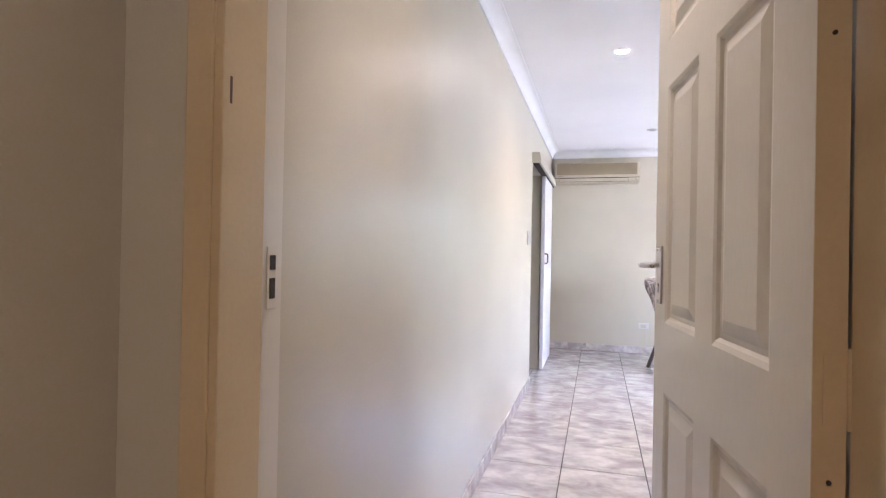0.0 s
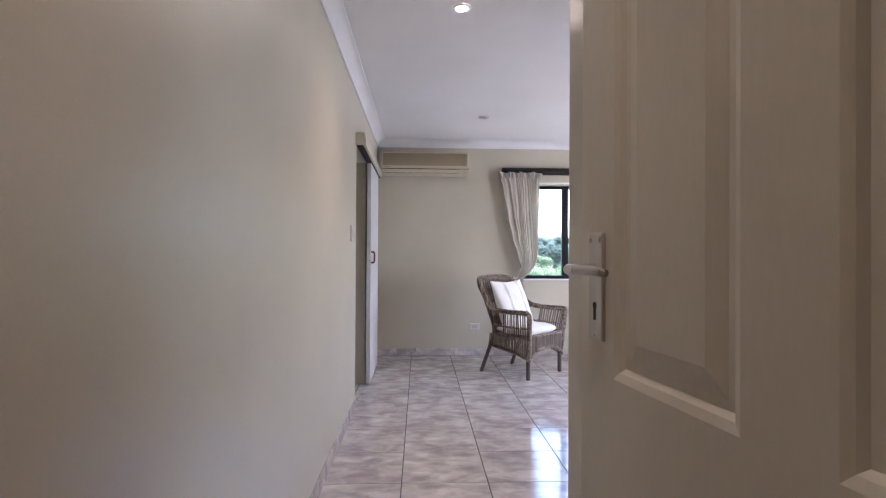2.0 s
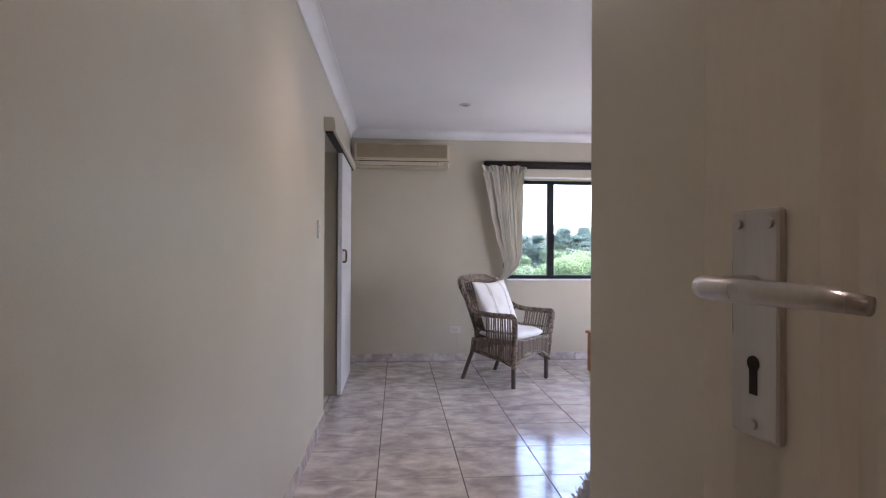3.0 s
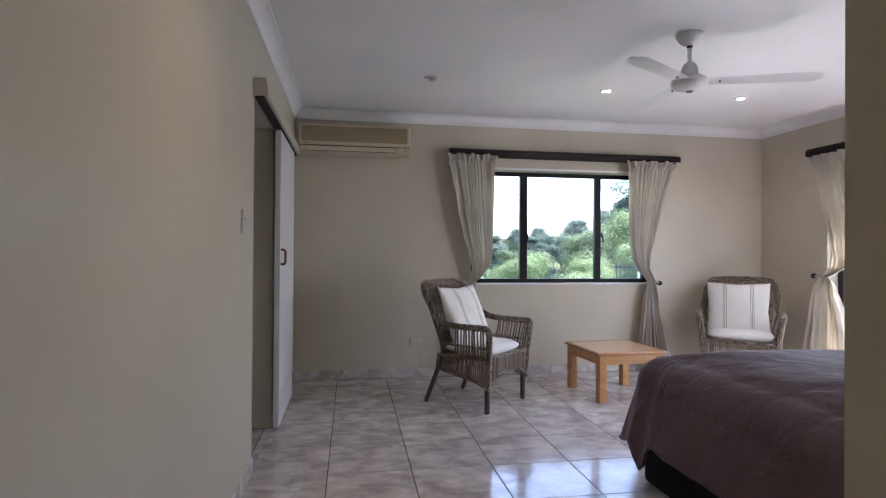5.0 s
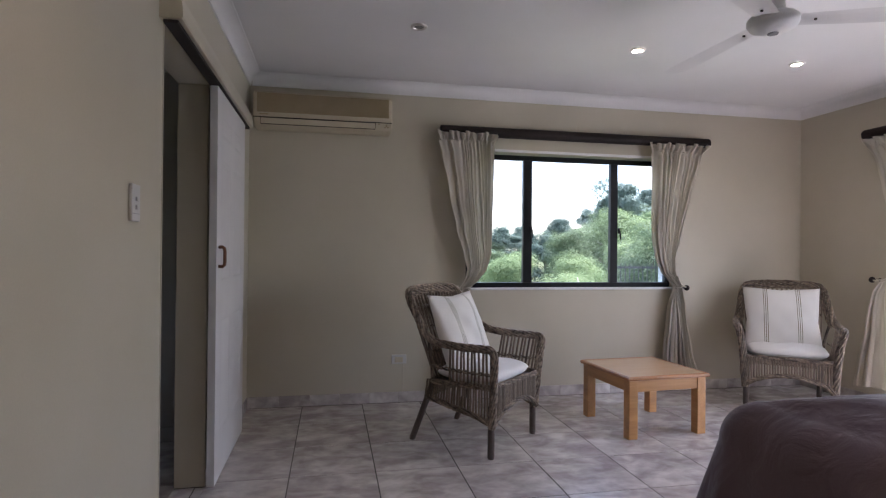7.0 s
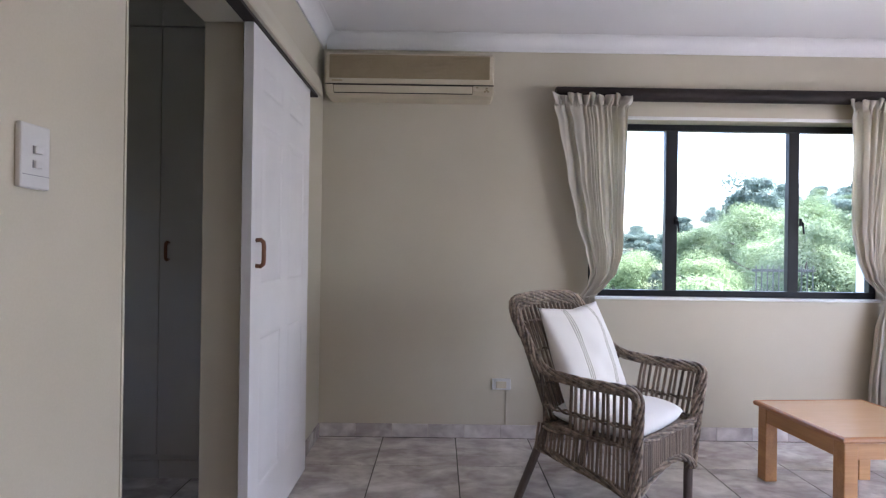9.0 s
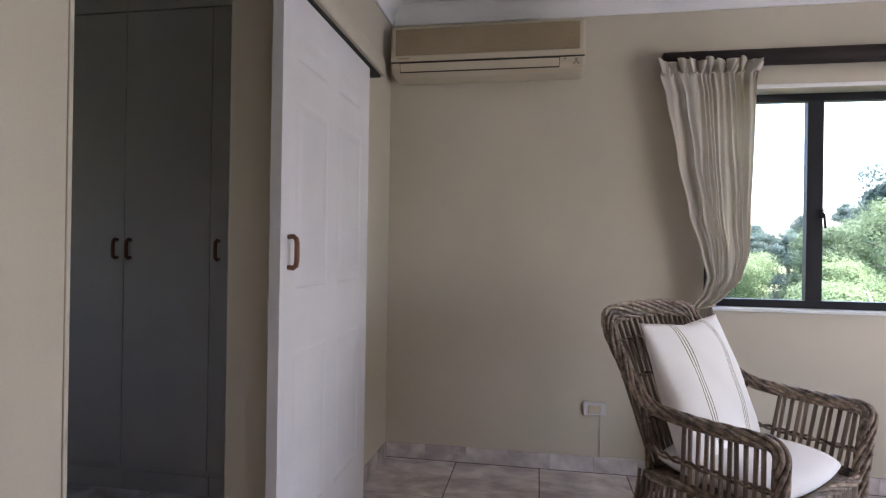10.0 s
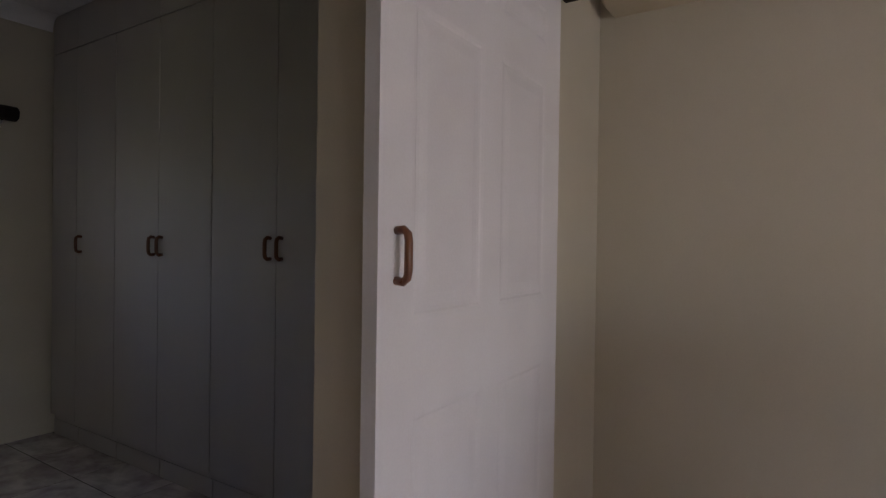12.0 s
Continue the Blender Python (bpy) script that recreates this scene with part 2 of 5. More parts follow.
LEGW = material("dark_worn_wood_leg", (0.06, 0.042, 0.035), (0.13, 0.095, 0.08), rough=0.5, scale=12, fine=120, bump=0.2, stretch=(1, 1, 0.2))
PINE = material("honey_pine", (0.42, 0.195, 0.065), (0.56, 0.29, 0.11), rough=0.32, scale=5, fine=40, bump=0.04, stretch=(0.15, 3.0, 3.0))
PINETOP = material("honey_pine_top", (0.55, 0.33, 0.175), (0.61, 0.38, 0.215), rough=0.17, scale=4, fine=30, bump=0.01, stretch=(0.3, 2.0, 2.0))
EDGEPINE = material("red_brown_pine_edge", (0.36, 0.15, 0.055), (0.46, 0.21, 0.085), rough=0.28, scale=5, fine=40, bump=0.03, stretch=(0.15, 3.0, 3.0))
ACBODY = material("aged_cream_plastic", (0.50, 0.43, 0.31), (0.55, 0.48, 0.36), rough=0.45, scale=3, fine=120, bump=0.02)
ACGRILLE = material("tan_grille_plastic", (0.30, 0.235, 0.14), (0.36, 0.285, 0.18), rough=0.55, scale=4, fine=100, bump=0.03)
DARKGAP = material("dark_seam", (0.03, 0.025, 0.02), (0.04, 0.03, 0.025), rough=0.8, bump=0)
WHITEP = material("white_plastic", (0.56, 0.545, 0.53), (0.60, 0.585, 0.57), rough=0.35, scale=5, fine=100, bump=0.01)
FANP = material("white_enamel", (0.62, 0.61, 0.61), (0.69, 0.68, 0.68), rough=0.35, scale=5, fine=100, bump=0.02)
CHROME = material("brushed_steel", (0.50, 0.47, 0.46), (0.60, 0.57, 0.55), rough=0.3, scale=20, fine=300, bump=0.04, metal=0.9, stretch=(1, 1, 0.1))
HANDLEW = material("red_brown_varnished_wood", (0.13, 0.045, 0.018), (0.22, 0.085, 0.035), rough=0.3, scale=20, fine=120, bump=0.06, stretch=(1, 1, 0.2))
MELAMINE = material("warm_grey_melamine", (0.44, 0.405, 0.375), (0.49, 0.455, 0.425), rough=0.58, scale=2, fine=150, bump=0.02)
FLEECE = material("white_fleece", (0.62, 0.58, 0.54), (0.75, 0.71, 0.68), rough=0.95, scale=20, fine=80, bump=0.3)
LAMPGLOW = glow("lit_lamp", (1.0, 0.86, 0.66), 30)
LAMPOFF = material("unlit_lamp", (0.22, 0.22, 0.23), (0.32, 0.32, 0.33), rough=0.25, bump=0)
RAILW = material("white_painted_rail", (0.72, 0.72, 0.72), (0.8, 0.8, 0.8), rough=0.5, scale=5, fine=90, bump=0.05)
BARK = material("grey_brown_bark", (0.06, 0.05, 0.04), (0.12, 0.10, 0.085), rough=0.9, scale=8, fine=40, bump=0.6, stretch=(1, 1, 0.2))
DEADWOOD = material("bleached_dead_wood", (0.42, 0.38, 0.33), (0.6, 0.56, 0.5), rough=0.85, scale=8, fine=60, bump=0.3)
SOIL = material("grassy_soil", (0.035, 0.06, 0.02), (0.11, 0.115, 0.05), rough=0.95, scale=0.6, fine=6, bump=0.4)
LEAF_LIME = leaf_material("lime_green_leaves", (0.13, 0.19, 0.09), (0.215, 0.28, 0.15))
LEAF_MID = leaf_material("mid_green_leaves", (0.09, 0.132, 0.076), (0.16, 0.212, 0.125))
LEAF_DARK = leaf_material("dark_blue_green_leaves", (0.085, 0.125, 0.108), (0.13, 0.178, 0.152))
LEAF_DRY = leaf_material("dry_olive_leaves", (0.10, 0.09, 0.055), (0.21, 0.19, 0.12))
CONCRETE = material("pale_screed", (0.40, 0.38, 0.35), (0.5, 0.48, 0.45), rough=0.8, scale=3, fine=60, bump=0.15)
FENCEG = material("weathered_grey_steel", (0.055, 0.06, 0.055), (0.085, 0.09, 0.085), rough=0.7, scale=6, fine=60, bump=0.1)
PLASTER = material("cream_exterior_plaster", (0.55, 0.52, 0.46), (0.62, 0.59, 0.53), rough=0.85, scale=2, fine=50, bump=0.2)

# ---------------------------------------------------------------- mesh helpers


def box(bm, x0, x1, y0, y1, z0, z1, bevel=0.0):
    v = [bm.verts.new((x, y, z)) for x in (x0, x1) for y in (y0, y1) for z in (z0, z1)]
    faces = [bm.faces.new([v[i] for i in q]) for q in ((0, 1, 3, 2), (4, 6, 7, 5), (0, 4, 5, 1), (2, 3, 7, 6), (0, 2, 6, 4), (1, 5, 7, 3))]
    if bevel:
        bmesh.ops.bevel(bm, geom=list({e for f in faces for e in f.edges}), offset=bevel, segments=2, affect="EDGES", profile=0.5)


def lathe(bm, rings, n=24, centre=(0, 0), cap=True):
    """A turned shape round z: rings of (radius, z)."""
    rows = [[bm.verts.new((centre[0] + r * math.cos(2 * math.pi * k / n), centre[1] + r * math.sin(2 * math.pi * k / n), z)) for k in range(n)] for r, z in rings]
    for a, b in zip(rows, rows[1:]):
        for k in range(n):
            bm.faces.new((a[k], a[(k + 1) % n], b[(k + 1) % n], b[k]))
    if cap:
        bm.faces.new(rows[0][::-1])
        bm.faces.new(rows[-1])


def tube(bm, points, radius, n=8, cap=True):
    """A round bar along points; radius: one number or one for each point."""
    pts = [Vector(p) for p in points]
    rads = radius if isinstance(radius, (list, tuple)) else [radius] * len(pts)
    rows, side = [], None
    for i, p in enumerate(pts):
        t = (pts[min(i + 1, len(pts) - 1)] - pts[max(i - 1, 0)]).normalized()
        if side is None:
            side = t.orthogonal().normalized()
        side = (side - t * side.dot(t)).normalized()
        up = t.cross(side)
        rows.append([bm.verts.new(p + (side * math.cos(2 * math.pi * k / n) + up * math.sin(2 * math.pi * k / n)) * rads[i]) for k in range(n)])
    for a, b in zip(rows, rows[1:]):
        for k in range(n):
            bm.faces.new((a[k], a[(k + 1) % n], b[(k + 1) % n], b[k]))
    if cap:
        bm.faces.new(rows[0][::-1])
        bm.faces.new(rows[-1])


def finish(bm, name, mat, smooth=False):
    bmesh.ops.recalc_face_normals(bm, faces=bm.faces)
    me = bpy.data.meshes.new(name)
    bm.to_mesh(me)
    bm.free()
    me.materials.append(mat)
    if smooth:
        for p in me.polygons:
            p.use_smooth = True
    return me


def part(name, bm, mat, parent=None, label="", smooth=False, m=None):
    ob = new(name, finish(bm, name, mat, smooth))
    if parent:
        ob.parent = parent
    if m:
        ob.matrix_basis = m
    return tagged(ob, label)


def thing(name, m, label, category, group="", kind=""):
    ob = new(name)
    ob.empty_display_size = 0.1
    ob.matrix_basis = m
    return tagged(ob, label, category, group, kind)


def slab(name, x0, x1, y0, y1, z0, z1, mat, label, category, kind="structure", parent=None):
    bm = bmesh.new()
    box(bm, x0, x1, y0, y1, z0, z1)
    return tagged(part(name, bm, mat, parent), label, category, "", kind)


def wall(name, axis, at, thick, a0, a1, z0, z1, holes, label, mat=None):
    """A wall along x ('x': at is its y) or y ('y': at is its x), thick from at, with holes (a0, a1, z0, z1) cut through."""
    bm = bmesh.new()
    ca = sorted({a0, a1, *[v for h in holes for v in h[:2]]})
    cz = sorted({z0, z1, *[v for h in holes for v in h[2:]]})
    na, nz = len(ca) - 1, len(cz) - 1

    def solid(i, j):
        if not (0 <= i < na and 0 <= j < nz):
            return False
        a, z = (ca[i] + ca[i + 1]) / 2, (cz[j] + cz[j + 1]) / 2
        return not any(h[0] < a < h[1] and h[2] < z < h[3] for h in holes)

    def P(i, j, k):
        d = at + (thick if k else 0)
        return (ca[i], d, cz[j]) if axis == "x" else (d, ca[i], cz[j])

    for i in range(na):
        for j in range(nz):
            if not solid(i, j):
                continue
            quads = [[(i, j, 0), (i + 1, j, 0), (i + 1, j + 1, 0), (i, j + 1, 0)], [(i, j, 1), (i + 1, j, 1), (i + 1, j + 1, 1), (i, j + 1, 1)]]
            if not solid(i - 1, j):
                quads.append([(i, j, 0), (i, j + 1, 0), (i, j + 1, 1), (i, j, 1)])
            if not solid(i + 1, j):
                quads.append([(i + 1, j, 0), (i + 1, j + 1, 0), (i + 1, j + 1, 1), (i + 1, j, 1)])
            if not solid(i, j - 1):
                quads.append([(i, j, 0), (i + 1, j, 0), (i + 1, j, 1), (i, j, 1)])
            if not solid(i, j + 1):
                quads.append([(i, j + 1, 0), (i + 1, j + 1, 0), (i + 1, j + 1, 1), (i, j + 1, 1)])
            for q in quads:
                bm.faces.new([bm.verts.new(P(*c)) for c in q])
    bmesh.ops.remove_doubles(bm, verts=bm.verts, dist=1e-5)
    return tagged(part(name, bm, mat or WALL), label, "wall", "", "structure")


# ---------------------------------------------------------------- the shell
XW, XE, YN, YS = -0.61, 4.20, 7.19, 2.28
CEIL_Z = 2.50
wall("wall_west", "y", XW, -0.14, 0.63, YN, 0, CEIL_Z, [(5.005, 5.79, 0, 2.02)], "satin beige painted wall with a doorway to the dressing room")
wall("wall_north", "x", YN, 0.24, -0.75, XE + 0.2, 0, CEIL_Z, [(1.06, 2.93, 0.885, 2.0)], "satin beige painted wall with a wide window")
wall("wall_east", "y", XE, 0.2, YS, YN, 0, CEIL_Z, [(3.2, 6.355, 0, 2.02)], "satin beige painted wall with a balcony door")
wall("wall_south", "x", YS, -0.12, 0.315, XE + 0.2, 0, CEIL_Z, [], "beige painted bedroom wall behind the bed")
wall("wall_passage", "y", 0.315, 0.12, 0.63, YS - 0.12, 0, CEIL_Z, [], "beige painted passage wall behind the open door")
wall("wall_entrance", "x", 0.51, 0.12, -1.4, 1.4, 0, CEIL_Z, [(-0.514, 0.315, 0, 2.07)], "beige painted wall with the bedroom doorway")
wall("wall_hall_west", "y", -0.64, -0.12, -2.4, 0.51, 0, CEIL_Z, [], "beige painted hall wall")
wall("wall_hall_east", "y", 0.52, 0.12, -2.4, 0.51, 0, CEIL_Z, [], "beige painted hall wall")
wall("wall_hall_south", "x", -2.4, -0.12, -0.78, 0.64, 0, CEIL_Z, [], "beige painted hall end wall")
wall("wall_dressing_west", "y", -3.72, -0.2, 3.6, YN, 0, CEIL_Z, [(5.1, 6.15, 0.9, 1.80)], "painted dressing room wall with a window")
wall("wall_dressing_south", "x", 3.6, -0.12, -3.92, -0.75, 0, CEIL_Z, [], "painted dressing room wall")
wall("wall_dressing_north", "x", YN, 0.24, -3.92, -0.75, 0, CEIL_Z, [], "painted dressing room wall behind the cupboards")

bm = bmesh.new()
for x0, x1, y0, y1 in ((-3.92, XE + 0.2, YS - 0.12, YN + 0.24), (-3.92, 1.4, 0.545, YS - 0.12), (-1.4, 1.4, -2.52, 0.545)):
    box(bm, x0, x1, y0, y1, CEIL_Z, CEIL_Z + 0.12)
tagged(part("ceiling", bm, CEIL), "smooth white painted ceiling", "ceiling", "", "structure")

bm = bmesh.new()
for x0, x1, y0, y1 in ((-3.92, XE + 0.2, YS - 0.12, YN + 0.24), (-3.92, 1.4, 0.545, YS - 0.12), (-1.4, 1.4, -2.52, 0.545)):
    box(bm, x0, x1, y0, y1, -0.15, -0.0016)
floor = tagged(part("floor", bm, GROUT), "floor of pale glazed marbled tiles with dark grout", "floor", "", "structure")
slab("foundation", -3.9, XE + 0.18, -2.5, YN + 0.22, -3.6, -0.16, PLASTER, "plastered lower storey under the bedroom", "wall")
bm = bmesh.new()
box(bm, -4.4, XE + 0.35, -3.0, YN + 0.5, CEIL_Z + 0.14, CEIL_Z + 0.4)
tagged(part("roof", bm, CONCRETE), "flat roof slab over the bedroom", "roof", "", "structure")


def cornice(name, pts, inward):
    """Coved cornice along a wall run in the corner with the ceiling."""
    bm = bmesh.new()
    prof = [(0.0, -0.088), (0.010, -0.088), (0.012, -0.078)] + [(0.012 + 0.070 * (1 - math.cos(a)), -0.078 + 0.073 * math.sin(a)) for a in [radians(k) for k in (10, 20, 30, 40, 50, 60, 70, 80, 90)]] + [(0.084, -0.002), (0.0, -0.002)]
    rows = [[bm.verts.new((x + inward[0] * d, y + inward[1] * d, CEIL_Z + h)) for d, h in prof] for x, y in pts]
    n = len(prof)
    for k in range(n):
        bm.faces.new((rows[0][k], rows[0][(k + 1) % n], rows[1][(k + 1) % n], rows[1][k]))
    for r in rows:
        bm.faces.new(r)
    tagged(part(name, bm, COVE), "white coved cornice", "cornice", "", "structure")


cornice("trim_west", [(XW, 0.63), (XW, YN)], (1, 0))
cornice("trim_north", [(XW + 0.02, YN), (XE - 0.02, YN)], (0, -1))
cornice("trim_east", [(XE, YN), (XE, YS)], (-1, 0))
cornice("trim_south", [(0.315, YS), (XE - 0.02, YS)], (0, 1))
cornice("trim_passage", [(0.315, 0.63), (0.315, YS)], (-1, 0))
cornice("trim_dressing_west", [(-3.72, 3.6), (-3.72, 6.5)], (1, 0))

# ---------------------------------------------------------------- entrance doorway and open door


def panelled_face(bm, w, h, y, out, panels, deep):
    """One face of a moulded door at depth y (out: +1 or -1 the way that it faces) with sunk panels that have a raised field."""
    xs = sorted({0, w, *[v for p in panels for v in p[:2]]})
    zs = sorted({0, h, *[v for p in panels for v in p[2:]]})
    for i in range(len(xs) - 1):
        for j in range(len(zs) - 1):
            x0, x1, z0, z1 = xs[i], xs[i + 1], zs[j], zs[j + 1]
            if (x0, x1, z0, z1) not in panels:
                bm.faces.new([bm.verts.new(c) for c in ((x0, y, z0), (x1, y, z0), (x1, y, z1), (x0, y, z1))])
                continue
            rings = []
            for inset, d in ((0, 0), (0.010, 0.35 * deep), (0.016, deep), (0.026, deep), (0.052, 0.25 * deep)):
                rings.append([bm.verts.new((x, y - out * d, z)) for x, z in ((x0 + inset, z0 + inset), (x1 - inset, z0 + inset), (x1 - inset, z1 - inset), (x0 + inset, z1 - inset))])
            for a, b in zip(rings, rings[1:]):
                for k in range(4):
                    bm.faces.new((a[k], a[(k + 1) % 4], b[(k + 1) % 4], b[k]))
            bm.faces.new(rings[-1])


def six_panel_leaf(name, w, h, thick, mat, parent, deep=0.0065, cols=None, rows=((0.22, 0.815), (1.005, 1.645), (1.755, 1.87))):
    s, mid = 0.105, 0.09
    c0, c1 = s, (w - mid) / 2
    cols = cols or ((c0, c1), (w - c1, w - s))
    panels = {(a, b, c, d) for a, b in cols for c, d in rows}
    bm = bmesh.new()
    panelled_face(bm, w, h, 0, -1, panels, deep)
    panelled_face(bm, w, h, thick, 1, panels, deep)
    for q in (((0, 0, 0), (0, thick, 0), (0, thick, h), (0, 0, h)), ((w, 0, 0), (w, thick, 0), (w, thick, h), (w, 0, h)),
              ((0, 0, 0), (w, 0, 0), (w, thick, 0), (0, thick, 0)), ((0, 0, h), (w, 0, h), (w, thick, h), (0, thick, h))):
        bm.faces.new([bm.verts.new(c) for c in q])
    bmesh.ops.remove_doubles(bm, verts=bm.verts, dist=1e-5)
    return part(name, bm, mat, parent)


def lever_handle(parent, x, z, y, out):
    """Steel plate with lever, keyhole and screws, on a door face at y that faces out; the lever points to the hinge (x = 0)."""
    bm = bmesh.new()
    box(bm, x - 0.021, x + 0.021, min(y, y + out * 0.006), max(y, y + out * 0.006), z - 0.098, z + 0.050, 0.003)
    plate = part("handle_plate", bm, CHROME, parent, "brushed steel lock plate")
    bm = bmesh.new()
    d = out
    pts = [(x, y + d * 0.005, z), (x, y + d * 0.03, z), (x - 0.004, y + d * 0.046, z), (x - 0.02, y + d * 0.053, z), (x - 0.05, y + d * 0.054, z), (x - 0.095, y + d * 0.05, z), (x - 0.112, y + d * 0.046, z - 0.002)]
    tube(bm, pts, [0.007, 0.007, 0.0072, 0.0072, 0.0068, 0.006, 0.0045], 12)
    part("lever", bm, CHROME, plate, smooth=True)
    bm = bmesh.new()
    yk0, yk1 = sorted((y + d * 0.0055, y + d * 0.0068))
    box(bm, x - 0.003, x + 0.003, yk0, yk1, z - 0.070, z - 0.050)
    tube(bm, [(x, yk0, z - 0.050), (x, yk1, z - 0.050)], 0.005, 12)
    part("keyhole", bm, DARKGAP, plate)
    for sx, sz in ((-0.013, 0.040), (0.013, 0.040), (0, -0.089)):
        bm = bmesh.new()
        tube(bm, [(x + sx, yk0, z + sz), (x + sx, y + d * 0.008, z + sz)], 0.0035, 10)
        part("screw", bm, CHROME, plate)


# leaf: x along the leaf from the hinge, y through its thickness
hinge, lead = Vector((0.231, 0.70, 0)), Vector((0.122, 1.473, 0))
turn = math.degrees(math.atan2(lead.y - hinge.y, lead.x - hinge.x))
door_1 = thing("door_1", pose(hinge.x, hinge.y, 0.012, 0, 0, turn), "cream painted six-panel door standing open into the passage", "door", kind="structure")
leaf = six_panel_leaf("leaf", 0.792, 2.03, 0.040, DOORP, door_1, 0.009, ((0.117, 0.359), (0.460, 0.694)), ((0.20, 0.845), (1.016, 1.600), (1.712, 1.915)))
leaf.matrix_basis = pose(0, -0.040, 0)
lever_handle(door_1, 0.792 - 0.055, 1.158, 0, 1)
lever_handle(door_1, 0.792 - 0.055, 1.158, -0.040, -1)
for z in (0.25, 1.02, 1.78):
    bm = bmesh.new()
    tube(bm, [(-0.004, -0.044, z - 0.05), (-0.004, -0.044, z + 0.05)], 0.005, 12)
    box(bm, -0.0032, -0.0017, -0.040, -0.012, z - 0.045, z + 0.045)
    part("hinge", bm, FRAMEP, door_1, "painted butt hinge")
bm = bmesh.new()
box(bm, -0.0016, 0.0004, -0.0398, -0.0002, 0.001, 2.029)
part("hinge_edge", bm, FRAMEP, door_1, "brown painted hinge edge")
for z in (1.462, 0.905):
    bm = bmesh.new()
    tube(bm, [(-0.0040, -0.02, z), (-0.0005, -0.02, z)], 0.003, 8)
    part("screw", bm, DARKGAP, door_1)


def door_frame(name, x0, x1, y0, y1, top, stop):
    """A timber frame: jambs and head with a rebate stop, a thing with parts."""
    f = thing(name, pose(0, 0, 0), "cream painted timber door frame", "door frame", kind="structure")
    for nm, a, b in (("jamb", x0 - 0.04, x0), ("jamb", x1, x1 + 0.04)):
        bm = bmesh.new()
        box(bm, a, b, y0, y1 + (0.0585 if a > 0 else 0.01), 0, top, 0.003)
        part(nm, bm, FRAMEP, f)
        bm = bmesh.new()
        s0, s1 = (b - 0.001, b + 0.012) if nm == "jamb" and a < (x0 + x1) / 2 else (a - 0.012, a + 0.001)
        box(bm, s0, s1, y0 + 0.004, stop, 0, top, 0.002)
        part("stop", bm, FRAMEP, f)
    bm = bmesh.new()
    box(bm, x0 - 0.04, x1 + 0.04, y0, y1, top, top + 0.04, 0.003)
    part("head", bm, FRAMEP, f)
    return f


frame_1 = door_frame("door_frame_1", -0.487, 0.2735, 0.49, 0.645, 2.06, 0.588)
# thin strip over the left jamb's rebate, paler than the rest of the frame
bm = bmesh.new()
box(bm, -0.488, -0.4862, 0.590, 0.653, 0.0, 2.058)
part("rebate", bm, DOORP, frame_1, "pale rebate strip")
bm = bmesh.new()
box(bm, -0.4752, -0.4744, 0.508, 0.512, 1.374, 1.408)
part("paint_chip", bm, LEGW, frame_1, "dark chip in the paint")
# lock keep on the jamb
bm = bmesh.new()
box(bm, -0.4865, -0.4845, 0.614, 0.638, 1.105, 1.195, 0.0008)
keep = part("lock_keep", bm, DOORP, frame_1, "painted strike plate")
for z0, z1 in ((1.162, 1.183), (1.120, 1.150)):
    bm = bmesh.new()
    box(bm, -0.4844, -0.4836, 0.619, 0.633, z0, z1)
    part("slot", bm, DARKGAP, keep)

# ---------------------------------------------------------------- dressing room doorway: pelmet and sliding door
bm = bmesh.new()
prof = [(XW, 2.012), (XW + 0.076, 2.012), (XW + 0.080, 2.020), (XW + 0.078, 2.06), (XW + 0.070, 2.098), (XW + 0.066, 2.105), (XW, 2.105)]
rows = [[bm.verts.new((x, y, z)) for x, z in prof] for y in (4.955, 6.80)]
n = len(prof)
for k in range(n):
    bm.faces.new((rows[0][k], rows[0][(k + 1) % n], rows[1][(k + 1) % n], rows[1][k]))
for r in rows:
    bm.faces.new(r)
pelmet = tagged(part("door_pelmet", bm, WALL), "beige painted timber pelmet over a sliding door track", "pelmet", "", "structure")
bm = bmesh.new()
box(bm, XW + 0.010, XW + 0.060, 4.97, 6.78, 2.000, 2.0115)
part("track", bm, DARKGAP, pelmet, "dark metal sliding track")

sliding = thing("door_2", pose(XW + 0.052, 5.745, 0.012, 0, 0, 90), "white painted six-panel sliding door standing open", "sliding door", kind="structure")
six_panel_leaf("leaf", 0.885, 1.985, 0.036, SLIDEP, sliding, 0.0035)


def d_handle(parent, x, y, z, out, tall=0.105, mat=None):
    """Wooden D-shaped pull on a face at y that faces out."""
    bm = bmesh.new()
    h, o = tall / 2, out * 0.030
    pts = [(x, y, z - h + 0.008), (x, y + o * 0.6, z - h + 0.006), (x, y + o * 0.92, z - h + 0.014), (x, y + o, z - h + 0.028), (x, y + o, z + h - 0.028), (x, y + o * 0.92, z + h - 0.014), (x, y + o * 0.6, z + h - 0.006), (x, y, z + h - 0.008)]
    tube(bm, pts, 0.0085, 10)
    return part("handle", bm, mat or HANDLEW, parent, "red-brown varnished wooden pull", smooth=True)


d_handle(sliding, 0.055, 0.0, 1.136, -1, 0.112)

# lining of the opening
lining = thing("door_frame_2", pose(0, 0, 0), "beige painted lining of the dressing room doorway", "door frame", kind="structure")
for y0, y1 in ((5.007, 5.017), (5.778, 5.788)):
    bm = bmesh.new()
    box(bm, XW - 0.142, XW + 0.002, y0, y1, 0.002, 2.018, 0.002)
    part("jamb", bm, WALL, lining)
bm = bmesh.new()
box(bm, XW - 0.142, XW + 0.004, 5.017, 5.778, 2.006, 2.018)
part("head", bm, WALL, lining)

# ---------------------------------------------------------------- north window


